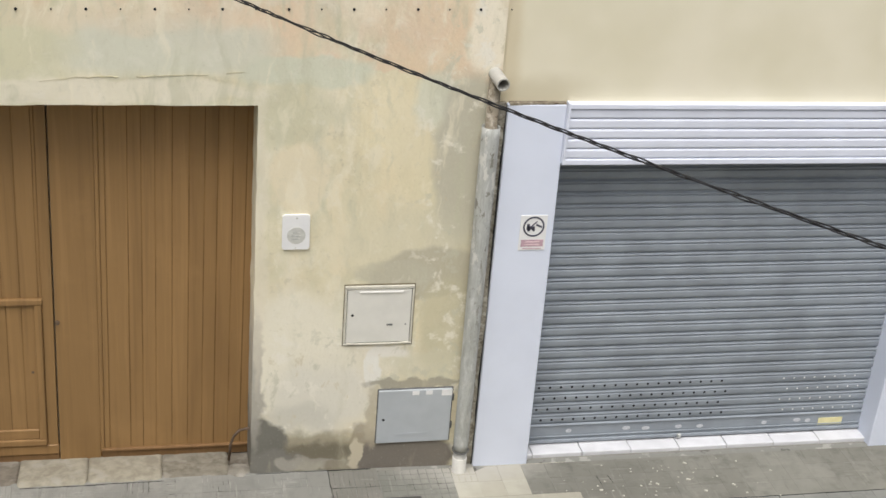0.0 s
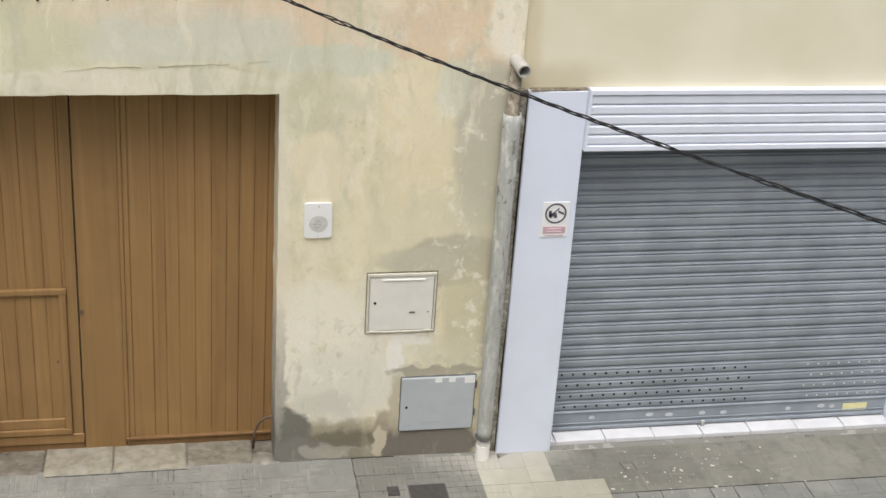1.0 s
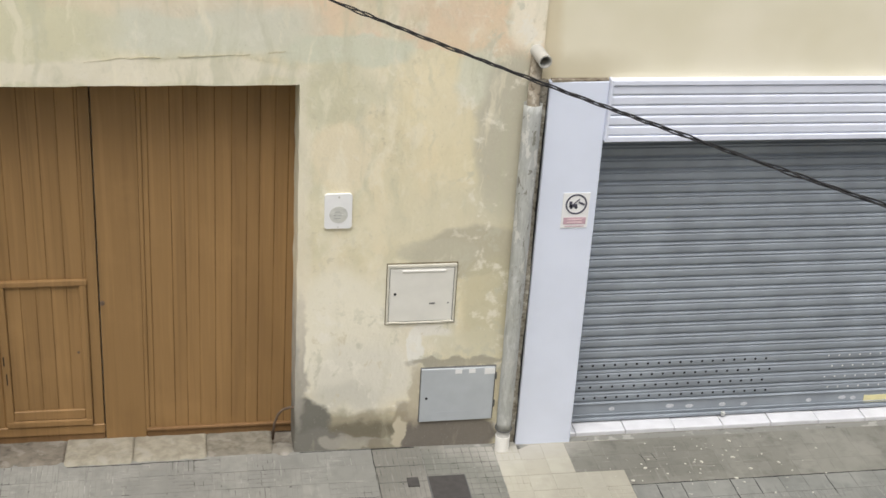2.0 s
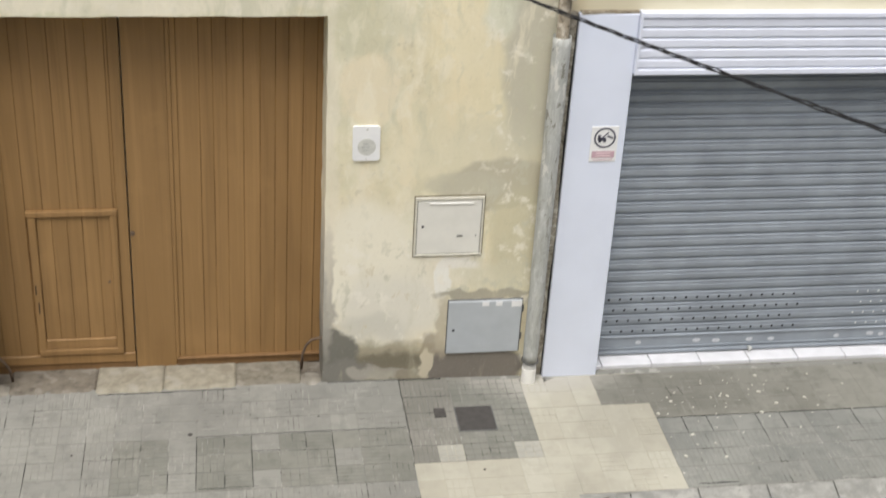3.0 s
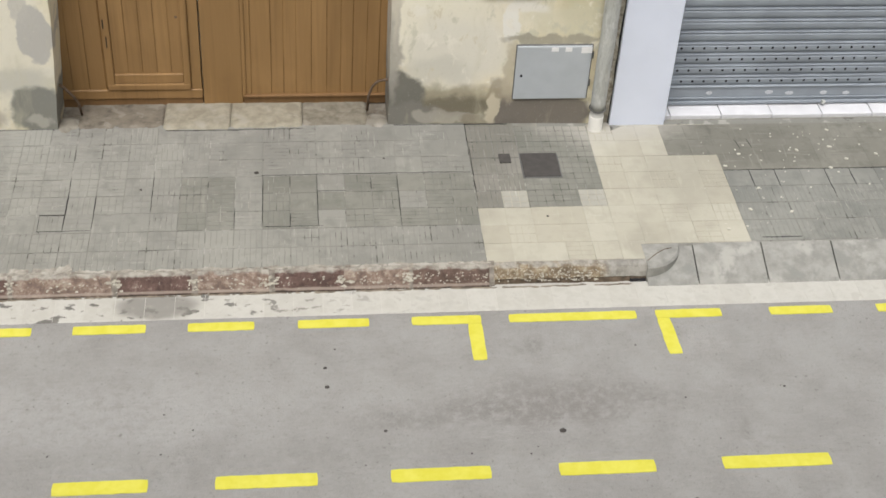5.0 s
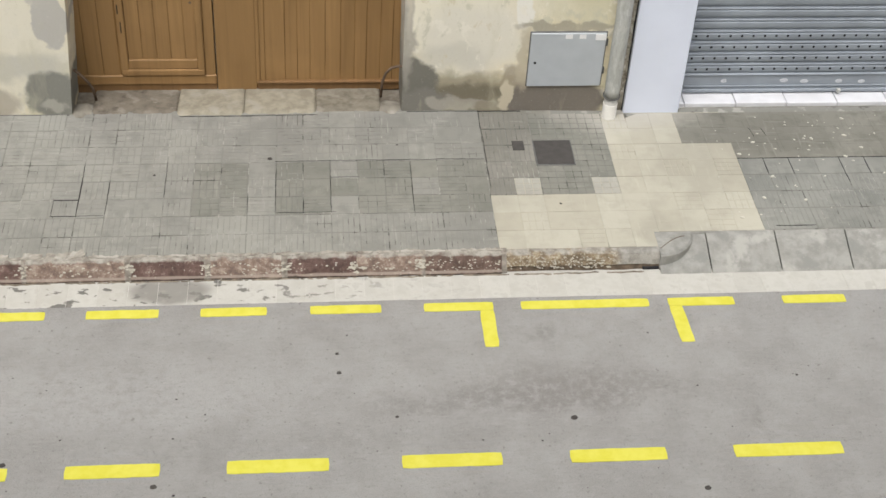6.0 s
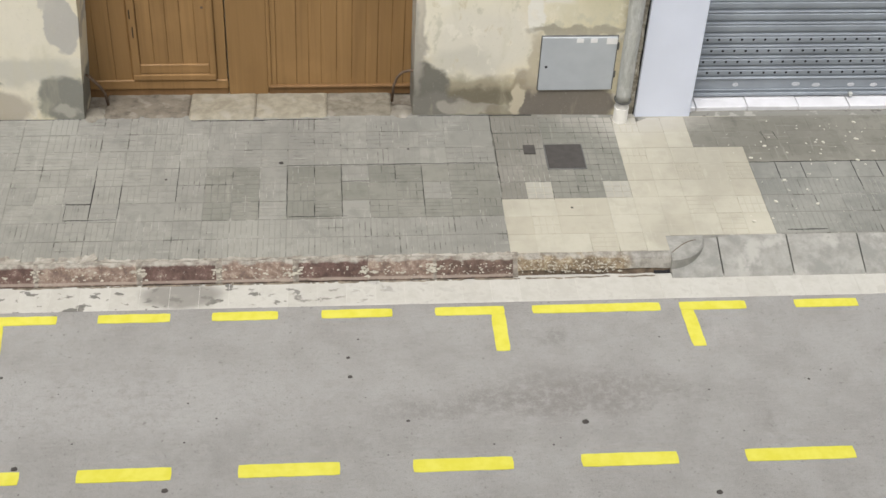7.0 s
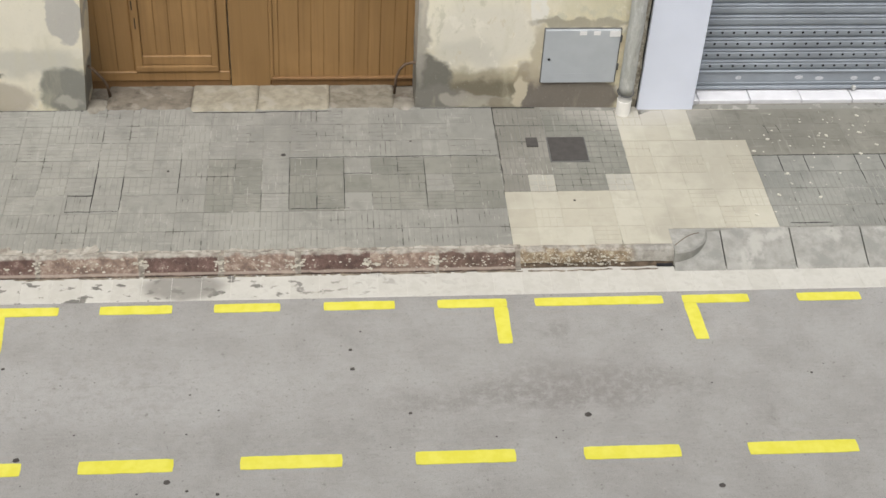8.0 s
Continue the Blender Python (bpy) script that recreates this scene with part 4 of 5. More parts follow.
for x0, x1, z0, m in ((2.19, 2.245, 0.692, SIGN_AND_LIT_WHITE), (2.298, 2.35, 0.692, SIGN_AND_LIT_WHITE), (2.422, 2.517, 0.678, SIGN_AND_LIT_WHITE)):
    part("label", box(x0, min(x1, 2.506), -0.025, -0.0225, z0, z0 + (0.036 if x1 < 2.4 else 0.052)), m, gd, "small white paper label")
part("keyhole", disc(1.975, -0.022, 0.475, 0.011, 0.003, 10), DARK_HOLE, gd)
for i in range(14):
    part("vent_slot", box(2.07 + i * 0.02, 2.078 + i * 0.02, -0.0245, -0.0215, 0.318, 0.345), BOX_GREY, gd)
for z in (0.4, 0.655):
    part("hinge", box(2.51, 2.524, -0.024, -0.005, z - 0.03, z + 0.03, 0.004), BOX_DARK, gas)

plate = thing("sign_plate", "white plastic plate with a faded round emblem", "sign")
part("panel", round_plate(1.157, 1.354, -0.02, 0.01, 1.964, 2.236, 0.022), SIGN_AND_LIT_WHITE, plate)
part("emblem", disc(1.258, -0.02, 2.075, 0.066, 0.002, 28), SIGN_GREY, plate, "faded grey round emblem")
for i, w in enumerate((0.05, 0.07, 0.05)):
    part("print_bar", box(1.258 - w / 2, 1.258 + w / 2, -0.0245, -0.0225, 2.045 + i * 0.025, 2.053 + i * 0.025), PIPE_PAINT, plate)
part("screw", disc(1.26, -0.02, 2.212, 0.008, 0.003, 8), SIGN_GREY, plate)
part("screw", disc(1.255, -0.02, 1.978, 0.005, 0.003, 8), SIGN_GREY, plate)

tow = thing("no_parking_sign", "white no parking sign with a round tow truck picture", "sign")
TY = -0.03
part("panel", box(2.918, 3.122, TY - 0.006, TY, 1.918, 2.204, 0.002), SIGN_AND_LIT_WHITE, tow)
part("ring", disc(3.022, TY - 0.006, 2.112, 0.082, 0.002, 32, inner=0.069), SIGN_BLACK, tow, "dark ring")
tr = bmesh.new()
box(2.975, 3.03, TY - 0.009, TY - 0.006, 2.09, 2.115, 0, tr)
box(2.968, 2.99, TY - 0.009, TY - 0.006, 2.09, 2.135, 0, tr)
for v in (tube([(3.0, TY - 0.008, 2.112), (3.045, TY - 0.008, 2.155)], 0.004, 6),):
    merge(tr, v)
disc(2.985, TY - 0.006, 2.087, 0.012, 0.003, 10, tr)
disc(3.022, TY - 0.006, 2.087, 0.012, 0.003, 10, tr)
part("truck_shape", tr, SIGN_BLACK, tow, "dark truck shape")
cr = box(3.04, 3.085, TY - 0.009, TY - 0.006, 2.12, 2.136)
for v in cr.verts:
    v.co.z -= (v.co.x - 3.04) * 0.45
part("car_shape", cr, SIGN_BLACK, tow, "dark tilted car shape")
part("red_panel", box(2.936, 3.106, TY - 0.008, TY - 0.006, 1.95, 2.005), SIGN_RED, tow, "faded red panel")
for z in (1.962, 1.984):
    part("print_bar", box(2.965, 3.078, TY - 0.0095, TY - 0.0078, z, z + 0.009), SIGN_PALE, tow)
part("print_bar", box(2.95, 3.095, TY - 0.008, TY - 0.006, 1.93, 1.937), SIGN_RED, tow)
tow.location = (-0.016, 0, 0.012)

# ---------- downpipe ----------
pipe = thing("downpipe", "dirty grey plastic downpipe running down the house corner", "downpipe")
PX, PY = 2.599, -0.075
shell = bmesh.new()
n = 40
rows = []
for i in range(n + 1):
    z = 0.2 + (2.93 - 0.2) * i / n
    ring = []
    for k in range(17):
        a = 2 * math.pi * k / 16
        r = 0.058 + 0.0033 * z + 0.003 * noise.noise((math.cos(a) * 2, math.sin(a) * 2, z * 4))
        ring.append(shell.verts.new((PX + math.cos(a) * r, PY + math.sin(a) * r, z)))
    rows.append(ring)
for r, s in zip(rows, rows[1:]):
    for k in range(16):
        shell.faces.new((r[k], r[k + 1], s[k + 1], s[k]))
bmesh.ops.remove_doubles(shell, verts=shell.verts[:], dist=0.0005)
ps = part("shell", shell, PIPE_PAINT, pipe, smooth=True)
md2 = ps.modifiers.new("thickness", "SOLIDIFY")
md2.thickness = 0.006
part("inner_pipe", tube([(PX, PY + 0.005, 2.80), (PX + 0.004, PY + 0.012, 3.2)], 0.044, 16), PIPE_STAIN, pipe, smooth=True)
part("collar", tube([(PX, PY, 0.105), (PX, PY, 0.2)], 0.053, 16), PVC, pipe, smooth=True)
part("foot", hollow_pipe((PX, PY, 0.135), (PX, PY, 0.0), 0.057, 0.048), WHITE_PVC, pipe, "white plastic foot of the pipe")
ringb = tube([(PX + math.cos(a) * 0.064, PY + math.sin(a) * 0.064, 0.203 + 0.006 * math.sin(a)) for a in [2 * math.pi * k / 24 for k in range(25)]], 0.005, 6)
part("bracket", ringb, BOX_DARK, pipe, "thin rusty ring bracket")
elbow = thing("pipe_stub", "open grey plastic pipe end poking from the wall", "pipe")
part("stub", hollow_pipe((2.606, 0.05, 3.30), (2.632, -0.18, 3.272), 0.048, 0.039, 24, 0.14), PVC, elbow, smooth=False)
part("collar", tube([(PX, PY + 0.03, 3.12), (PX + 0.01, PY + 0.035, 3.27)], 0.042, 14), PIPE_STAIN, elbow, smooth=True)

# row of small holes high on the wall
for i in range(17):
    h = part("wall_hole", disc(-0.785 + i * 0.217, 0.002, 3.697 + i * 0.0035, 0.010 if i % 2 else 0.006, 0.008, 9), DARK_HOLE)
    tagged(h, "small dark hole in the plaster wall", "hole", group="row of wall holes", kind="structure")

# ---------- twisted cable across the street ----------
A0, A1 = Vector((0.437, 0.0, 0)), Vector((9.435, -9.4, 0))
cable = thing("overhead_cable", "black twisted overhead cable crossing the street", "cable")
for s in (0, 1, 2):
    pts = []
    N = 420
    for i in range(N + 1):
        u = i / N
        p = A0.lerp(A1, u)
        d = -0.554 + 13.013 * u
        p.z = 3.8978 - 0.10623 * d + 0.009 * d * d
        ph = u * 13.0 / 0.5 * 2 * math.pi + s * 2 * math.pi / 3 + 1.5 * noise.noise((u * 30, 0, 0))
        r = 0.0078 + 0.009 * noise.noise((u * 60, 4, 0))
        pts.append(p + Vector((0.7 * math.cos(ph) * r, 0.7 * math.cos(ph) * r, math.sin(ph) * r)))
    part("strand", tube(pts, 0.0045, 6), CABLE, cable, smooth=True)

# ---------- road markings ----------
def marking(x0, x1, y0, y1, slant=0.0):
    bm = bmesh.new()
    nx = max(2, round((x1 - x0) / 0.05))
    ny = max(2, round((y1 - y0) / 0.05))
    grid = {}
    for i in range(nx + 1):
        for j in range(ny + 1):
            x, y = x0 + (x1 - x0) * i / nx, y0 + (y1 - y0) * j / ny
            e = noise.noise_vector((x * 14, y * 14, 2)) * 0.004
            if i in (0, nx) and j in (0, ny):
                e = Vector((0.004 if i == 0 else -0.004, 0.003 if j == 0 else -0.003, 0))
            grid[i, j] = bm.verts.new((x + e.x + slant * (y1 - y), y + e.y, -0.1165))
    for i in range(nx):
        for j in range(ny):
            bm.faces.new((grid[i, j], grid[i + 1, j], grid[i + 1, j + 1], grid[i, j + 1]))
    r = bmesh.ops.extrude_face_region(bm, geom=bm.faces[:])
    for v in r["geom"]:
        if isinstance(v, bmesh.types.BMVert):
            v.co.z -= 0.004
    bmesh.ops.recalc_face_normals(bm, faces=bm.faces[:])
    return bm


def dash(x0, x1, y0, y1, leg=None):
    d = part("road_marking", marking(x0, x1, y0, y1), YELLOW)
    tagged(d, "yellow painted dash on the asphalt" if leg is None else "yellow painted corner mark on the asphalt", "road marking", group="yellow parking lines", kind="structure")
    if leg:
        part("leg", marking(leg[0], leg[1], -2.475, y0, leg[2]), YELLOW, d)


for x0, x1, leg in ((-2.5, -2.12, None), (-1.958, -1.522, (-1.958, -1.862, 0.07)), (-1.258, -0.777, None), (-0.505, -0.062, None), (0.226, 0.709, None),
                    (0.996, 1.472, (1.375, 1.472, 0.0)), (1.661, 2.551, None), (2.684, 3.154, (2.684, 2.778, 0.05)), (3.496, 3.948, None), (4.27, 4.73, None)):
    dash(x0, x1, -2.127, -2.047, leg)
for x0, x1 in ((-2.15, -1.562), (-1.231, -0.671), (-0.279, 0.333), (0.771, 1.384), (1.802, 2.403), (2.826, 3.519), (3.93, 4.55)):
    dash(x0, x1, -3.474, -3.374)

# ---------- kerb, gutter, ramp ----------
kerb = thing("kerb", "stone kerb with chipped dark red paint", "kerb", kind="structure")
KP = [(-1.634, -0.2), (-1.634, 0.002), (-1.670, 0.002), (-1.690, -0.004), (-1.702, -0.018), (-1.730, -0.06), (-1.750, -0.094), (-1.767, -0.102), (-1.770, -0.125), (-1.770, -0.2)]
for x0, x1, m in ((-4.2, -2.75, KERB_WORN), (-2.72, -2.3, KERB_RED), (-2.27, -1.72, KERB_RED), (-1.69, -1.03, KERB_WORN), (-0.99, -0.49, KERB_RED), (-0.45, 0.035, KERB_WORN),
                  (0.075, 0.55, KERB_RED), (0.552, 1.005, KERB_WORN), (1.03, 1.565, KERB_SPECK)):
    part("kerb_stone", profile_bar(KP, x0, x1, max(4, round((x1 - x0) / 0.03)), 0.006, x0), m, kerb, smooth=False)
for x0, x1 in ((-2.75, -2.72), (-2.3, -2.27), (-1.72, -1.69), (-1.03, -0.99), (-0.49, -0.45), (0.035, 0.075), (1.005, 1.03), (1.565, 1.60)):
    part("joint_mortar", profile_bar([(y + 0.002, z - 0.002) for y, z in KP], x0 - 0.004, x1 + 0.004, 5, 0.012, x0 + 5), MORTAR, kerb)
KQ = [(-1.642, -0.06), (-1.642, 0.001), (-1.672, 0.001), (-1.698, -0.008), (-1.716, -0.03), (-1.738, -0.076), (-1.722, -0.088)]
part("kerb_stone", profile_bar(KQ, 1.60, 2.69, 36, 0.007, 1.1), KERB_GREY, kerb, "grey lichen-speckled kerb stone")
part("kerb_base", profile_bar([(-1.642, -0.2), (-1.642, -0.06), (-1.722, -0.07), (-1.748, -0.12), (-1.762, -0.2)], 1.60, 2.70, 22, 0.010, 2.2), KERB_BASE_AND_SHADE, kerb, "dark undercut below the kerb stone")
# pale mortar smeared along the back of the kerb stones
def smear(x0, x1, y0, y1, z, seed):
    """A thin trowelled skin with a ragged outline and torn gaps."""
    bm = bmesh.new()
    n = round((x1 - x0) / 0.012)
    rows = []
    for i in range(n + 1):
        x = x0 + (x1 - x0) * i / n
        a = noise.noise((x * 6 + seed, 1, 0)) + 0.6 * noise.noise((x * 23 + seed, 5, 0))
        b = noise.noise((x * 7 + seed, 8, 0)) + 0.7 * noise.noise((x * 29 + seed, 3, 0))
        mid = (y0 + y1) / 2
        half = (y1 - y0) / 2
        lo, hi = mid - half * (0.6 + 1.3 * a), mid + half * (0.6 + 1.3 * b)
        rows.append((x, lo, max(hi, lo + 0.002), a + b))
    for p, r in zip(rows, rows[1:]):
        if p[3] < -0.3:
            continue
        q = [bm.verts.new((u[0], y, z + dz)) for u, y, dz in ((p, p[1], -0.006), (p, p[1] + 0.003, 0.0), (p, p[2] - 0.002, 0.0), (p, p[2], -0.006))]
        w = [bm.verts.new((u[0], y, z + dz)) for u, y, dz in ((r, r[1], -0.006), (r, r[1] + 0.003, 0.0), (r, r[2] - 0.002, 0.0), (r, r[2], -0.006))]
        for k in range(3):
            bm.faces.new((q[k], w[k], w[k + 1], q[k + 1]))
    bmesh.ops.remove_doubles(bm, verts=bm.verts[:], dist=0.0003)
    bmesh.ops.recalc_face_normals(bm, faces=bm.faces[:])
    return bm


part("mortar_smear", smear(-4.2, 1.58, -1.664, -1.628, 0.0085, 2.0), SMEAR, kerb, "pale mortar smear")
part("mortar_smear", smear(-4.2, -1.2, -1.655, -1.585, 0.0078, 9.0), SMEAR, kerb, "pale mortar smear")

# grime caught between kerb and gutter, and the dark slot at the kerb's end
part("grime", smear(-4.2, 2.6, -1.786, -1.766, -0.1125, 31.0), GRIT_FILM, kerb, "dark grime along the foot of the kerb")
part("slot", box(2.57, 2.685, -1.757, -1.72, -0.114, -0.097, 0.003), DARK_HOLE, kerb, "dark slot under the kerb's end")


def chips(places, seed):
    """Flat irregular flakes on the sloping kerb face; places are (x, spread, count, size)."""
    rng = random.Random(seed)
    bm = bmesh.new()
    for x0, spread, count, size in places:
        for k in range(count):
            x = x0 + rng.uniform(-1, 1) * spread
            f = rng.random()
            y, z = -1.705 - 0.044 * f, -0.022 - 0.070 * f
            n = rng.choice((5, 6, 7))
            r = size * rng.uniform(0.35, 1.0)
            turn = rng.uniform(0, 6.28)
            top, low = [], []
            for i in range(n):
                a = turn + 2 * math.pi * i / n
                rr = r * rng.uniform(0.45, 1.0)
                u, v = math.cos(a) * rr * rng.uniform(1.0, 2.6), math.sin(a) * rr
                p = Vector((x + u, y + v * 0.52, z + v * 0.85))
                top.append(bm.verts.new(p + Vector((0, -0.0062, 0.003))))
                low.append(bm.verts.new(p + Vector((0, 0.01, -0.005))))
            bm.faces.new(top)
            for i in range(n):
                bm.faces.new((top[i], low[i], low[(i + 1) % n], top[(i + 1) % n]))
    bmesh.ops.recalc_face_normals(bm, faces=bm.faces[:])
    return bm


part("mortar_flakes", chips([(x, 0.05, 12, 0.016) for x in (-2.73, -2.285, -1.705, -1.01, -0.47, 0.055, 0.55, 1.017)]
     + [(-1.9, 0.3, 10, 0.010), (-1.3, 0.25, 12, 0.009), (-0.15, 0.2, 26, 0.009), (0.3, 0.22, 10, 0.008), (0.8, 0.2, 22, 0.009)], 3), FLAKE, kerb, "pale flakes of mortar and bare stone")
part("lichen_flakes", chips([(1.3, 0.25, 46, 0.006), (1.95, 0.34, 90, 0.006), (2.1, 0.25, 40, 0.008)], 8), FLAKE, kerb, "pale lichen flecks")

# quarter-round end where the kerb meets the ramp
q = bmesh.new()
cx, cy, R = 2.69, -1.485, 0.252
top, low, mid_ring = [], [], []
c_top = q.verts.new((cx, cy, 0.002))
c_low = q.verts.new((cx, cy, -0.2))
for k in range(15):
    a = math.pi / 2 * k / 14
    x, y = cx + R * 1.1 * math.sin(a), cy - R * math.cos(a)
    top.append(q.verts.new((cx + (x - cx) * 0.95, cy + (y - cy) * 0.95, 0.002)))
    mid_ring.append(q.verts.new((x, y, -0.012)))
    low.append(q.verts.new((x + 0.01 * math.sin(a), y - 0.02 * math.cos(a), -0.2)))
for k in range(14):
    q.faces.new((c_top, top[k], top[k + 1]))
    q.faces.new((top[k], mid_ring[k], mid_ring[k + 1], top[k + 1]))
    q.faces.new((mid_ring[k], low[k], low[k + 1], mid_ring[k + 1]))
q.faces.new((c_top, c_low, low[0], mid_ring[0], top[0]))
q.faces.new((c_top, top[-1], mid_ring[-1], low[-1], c_low))
bmesh.ops.recalc_face_normals(q, faces=q.faces[:])
part("rounded_end", q, RAMP, kerb, "rounded grey kerb end", smooth=False)
# thin dark bar that stands in for the curved shadow line on this end
crease = tube([(2.70 + 0.2 * u, -1.665 + 0.13 * math.sin(u * 1.5), 0.0015) for u in [k / 10 for k in range(11)]], 0.0035, 6)
part("crease", crease, KERB_BASE_AND_SHADE, kerb, "curved dark shadow line laid on the rounded end")

ramp = thing("dropped_kerb", "sloping grey concrete slabs of a dropped kerb", "kerb", kind="structure")
edges = [2.69, 3.062, 3.572, 4.095, 4.61, 5.13, 5.65, 6.17, 6.7, 7.2]
for a, b in zip(edges, edges[1:]):
    part("ramp_slab", profile_bar([(-1.485, -0.2), (-1.485, -0.003), (-1.51, -0.008), (-1.782, -0.098), (-1.806, -0.118), (-1.806, -0.2)], a + 0.005, b - 0.005, 6, 0.002, a), RAMP, ramp)
part("joint_bed", profile_bar([(-1.49, -0.2), (-1.49, -0.02), (-1.80, -0.13), (-1.80, -0.2)], 2.69, 7.2), PEBBLE, ramp)

gutter = thing("gutter", "pale concrete gutter tiles with dark stains", "gutter", kind="structure")
x = -3.2
while x < 7.2:
    part("gutter_tile", profile_bar([(-2.007, -0.2), (-2.007, -0.119), (-1.997, -0.1145), (-1.775, -0.1165), (-1.74, -0.1165), (-1.74, -0.2)], x + 0.0014, x + 0.1986, 3, 0.0012, x), GUTTER, gutter)
    x += 0.2
part("gutter_bed", box(-40, -3.2, -2.002, -1.742, -0.2, -0.117), GUTTER, gutter)
part("gutter_bed", box(7.2, 40, -2.002, -1.742, -0.2, -0.117), GUTTER, gutter)
part("joint_bed", box(-3.2, 7.2, -1.999, -1.742, -0.25, -0.1175), GUTTER_JOINT, gutter)

# ---------- pavement ----------
pavement = thing("pavement", "grey and cream tiled pavement along the houses", "pavement", kind="structure")
bedm = bmesh.new()
bx = steps(-40, -3, 7.3, 40, size=1.0)
by = [-1.602, -1.2, -0.6, -0.3, 0.0, 0.03]
bg = {}
for i, xx in enumerate(bx):
    for j, yy in enumerate(by):
        bg[i, j] = bedm.verts.new((xx, yy, lift(xx, yy) - 0.0035))
for i in range(len(bx) - 1):
    for j in range(len(by) - 1):
        bedm.faces.new((bg[i, j], bg[i + 1, j], bg[i + 1, j + 1], bg[i, j + 1]))
for v in list(bedm.verts):
    if v.co.x > 2.6 and v.co.y < -1.5:
        v.co.y = -1.49
for f in bedm.faces:
    if not -3 < f.calc_center_median().x < 7.3:
        f.material_index = 1
bed = part("bed", bedm, BED, pavement)
bed.data.materials.append(CEMENT)
part("bed", box(2.54, 3.5, -1.48, -0.03, -0.03, -0.0028), JOINT_CREAM, pavement)
part("bed", box(1.58, 2.54, -1.59, -1.05, -0.03, -0.0028), JOINT_CREAM, pavement)
part("bed_edge", box(-40, 40, -1.6, -1.48, -0.25, -0.22), BED, pavement)

cover = thing("manhole_cover", "square dark brown cast cover in the pavement", "manhole cover")
part("lid", box(1.955, 2.235, -0.685, -0.395, -0.02, 0.012, 0.003), COVER, cover)
part("rim", box(1.945, 2.245, -0.695, -0.385, -0.02, 0.006, 0.002), BOX_DARK, cover)
cover2 = thing("manhole_cover", "small dark square valve cover in the pavement", "manhole cover")
part("lid", box(1.785, 1.875, -0.505, -0.395, -0.02, 0.012, 0.003), COVER, cover2)

# crumbs and grit
crumbs = bmesh.new()
for i in range(100):
    cx0, cy0 = random.choice(((3.75, -0.45), (4.1, -0.35), (3.9, -0.75), (4.4, -0.3), (4.8, -0.5), (3.6, -1.2)))
    x, y = random.gauss(cx0, 0.25), random.gauss(cy0, 0.2)
    if y > -0.05 or y < -1.4 or x < 3.25:
        continue
    s = random.choice((0.003, 0.004, 0.004, 0.006, 0.008, 0.013))
    c = bmesh.new()
    bmesh.ops.create_icosphere(c, subdivisions=1, radius=s)
    a = random.uniform(0, 3.14)
    for v in c.verts:
        v.co = Vector((v.co.x * 1.5, v.co.y, v.co.z * 0.45))
        v.co.rotate(Euler((0, 0, a)))
        v.co += Vector((x, y, 0.006 + lift(x, y)))
    merge(crumbs, c)
cr = part("crumbs", crumbs, CRUMB)
tagged(cr, "scattered white crumbs on the pavement", "crumbs", kind="stuff")
grit = bmesh.new()
spots = [(0.41, -2.671, 0.016), (1.875, -3.111, 0.022), (0.762, -3.061, 0.012), (0.4, -2.5, 0.013), (-1.6, -3.35, 0.02), (2.6, -3.7, 0.02), (-0.7, -3.55, 0.02), (3.4, -2.8, 0.01), (-1.8, -2.6, 0.012), (-0.4, -3.65, 0.012), (-0.58, -3.62, 0.01)]
spots += [(random.uniform(-2.2, 4.2), random.uniform(-4.0, -2.2), random.choice((0.004, 0.005, 0.007))) for i in range(50)]
spots += [(-0.06, -0.57, 0.018), (0.9, -0.42, 0.012), (-0.9, -0.75, 0.010), (2.06, -1.15, 0.01)]
for x, y, s in spots:
    c = bmesh.new()
    bmesh.ops.create_icosphere(c, subdivisions=1, radius=s)
    for v in c.verts:
        v.co = Vector((v.co.x * 1.2, v.co.y, v.co.z * 0.3)) * (1 + 0.3 * noise.noise(v.co * 90))
        v.co += Vector((x, y, -0.12 if y < -1.6 else 0.003))
    merge(grit, c)
gr = part("grit", grit, PEBBLE)
tagged(gr, "dark grit and small stones lying about", "grit", kind="stuff")


# tiles: alike pieces share their mesh
def tile_bm(kind, s=0.2):
    gap = {"flat": 0.0018, "sealed": 0.0004}.get(kind, 0.0018)
    h = s / 2 - gap
    if kind in ("flat", "sealed"):
        return box(-h, h, -h, h, -0.03, 0.0, 0.001 if kind == "flat" else 0)
    bm = box(-h, h, -h, h, -0.03, -0.0016)
    for f in bm.faces:
        f.material_index = 1
    if kind == "bars":
        n, m = 5, 1
    elif kind == "halves":
        n, m = 4, 2
    else:
        n, m = 3, 3
    g = 0.0022
    for i in range(n):
        for j in range(m):
            x0, x1 = -h + 2 * h * i / n + g, -h + 2 * h * (i + 1) / n - g
            y0, y1 = -h + 2 * h * j / m + g, -h + 2 * h * (j + 1) / m - g
            q = [bm.verts.new((x, y, z)) for z, d in ((-0.0016, 0), (0.0, 0.0008)) for x, y in ((x0 + d, y0 + d), (x1 - d, y0 + d), (x1 - d, y1 - d), (x0 + d, y1 - d))]
            bm.faces.new(q[4:])
            for k in range(4):
                bm.faces.new((q[k], q[(k + 1) % 4], q[4 + (k + 1) % 4], q[4 + k]))
    return bm


tile_meshes = {}


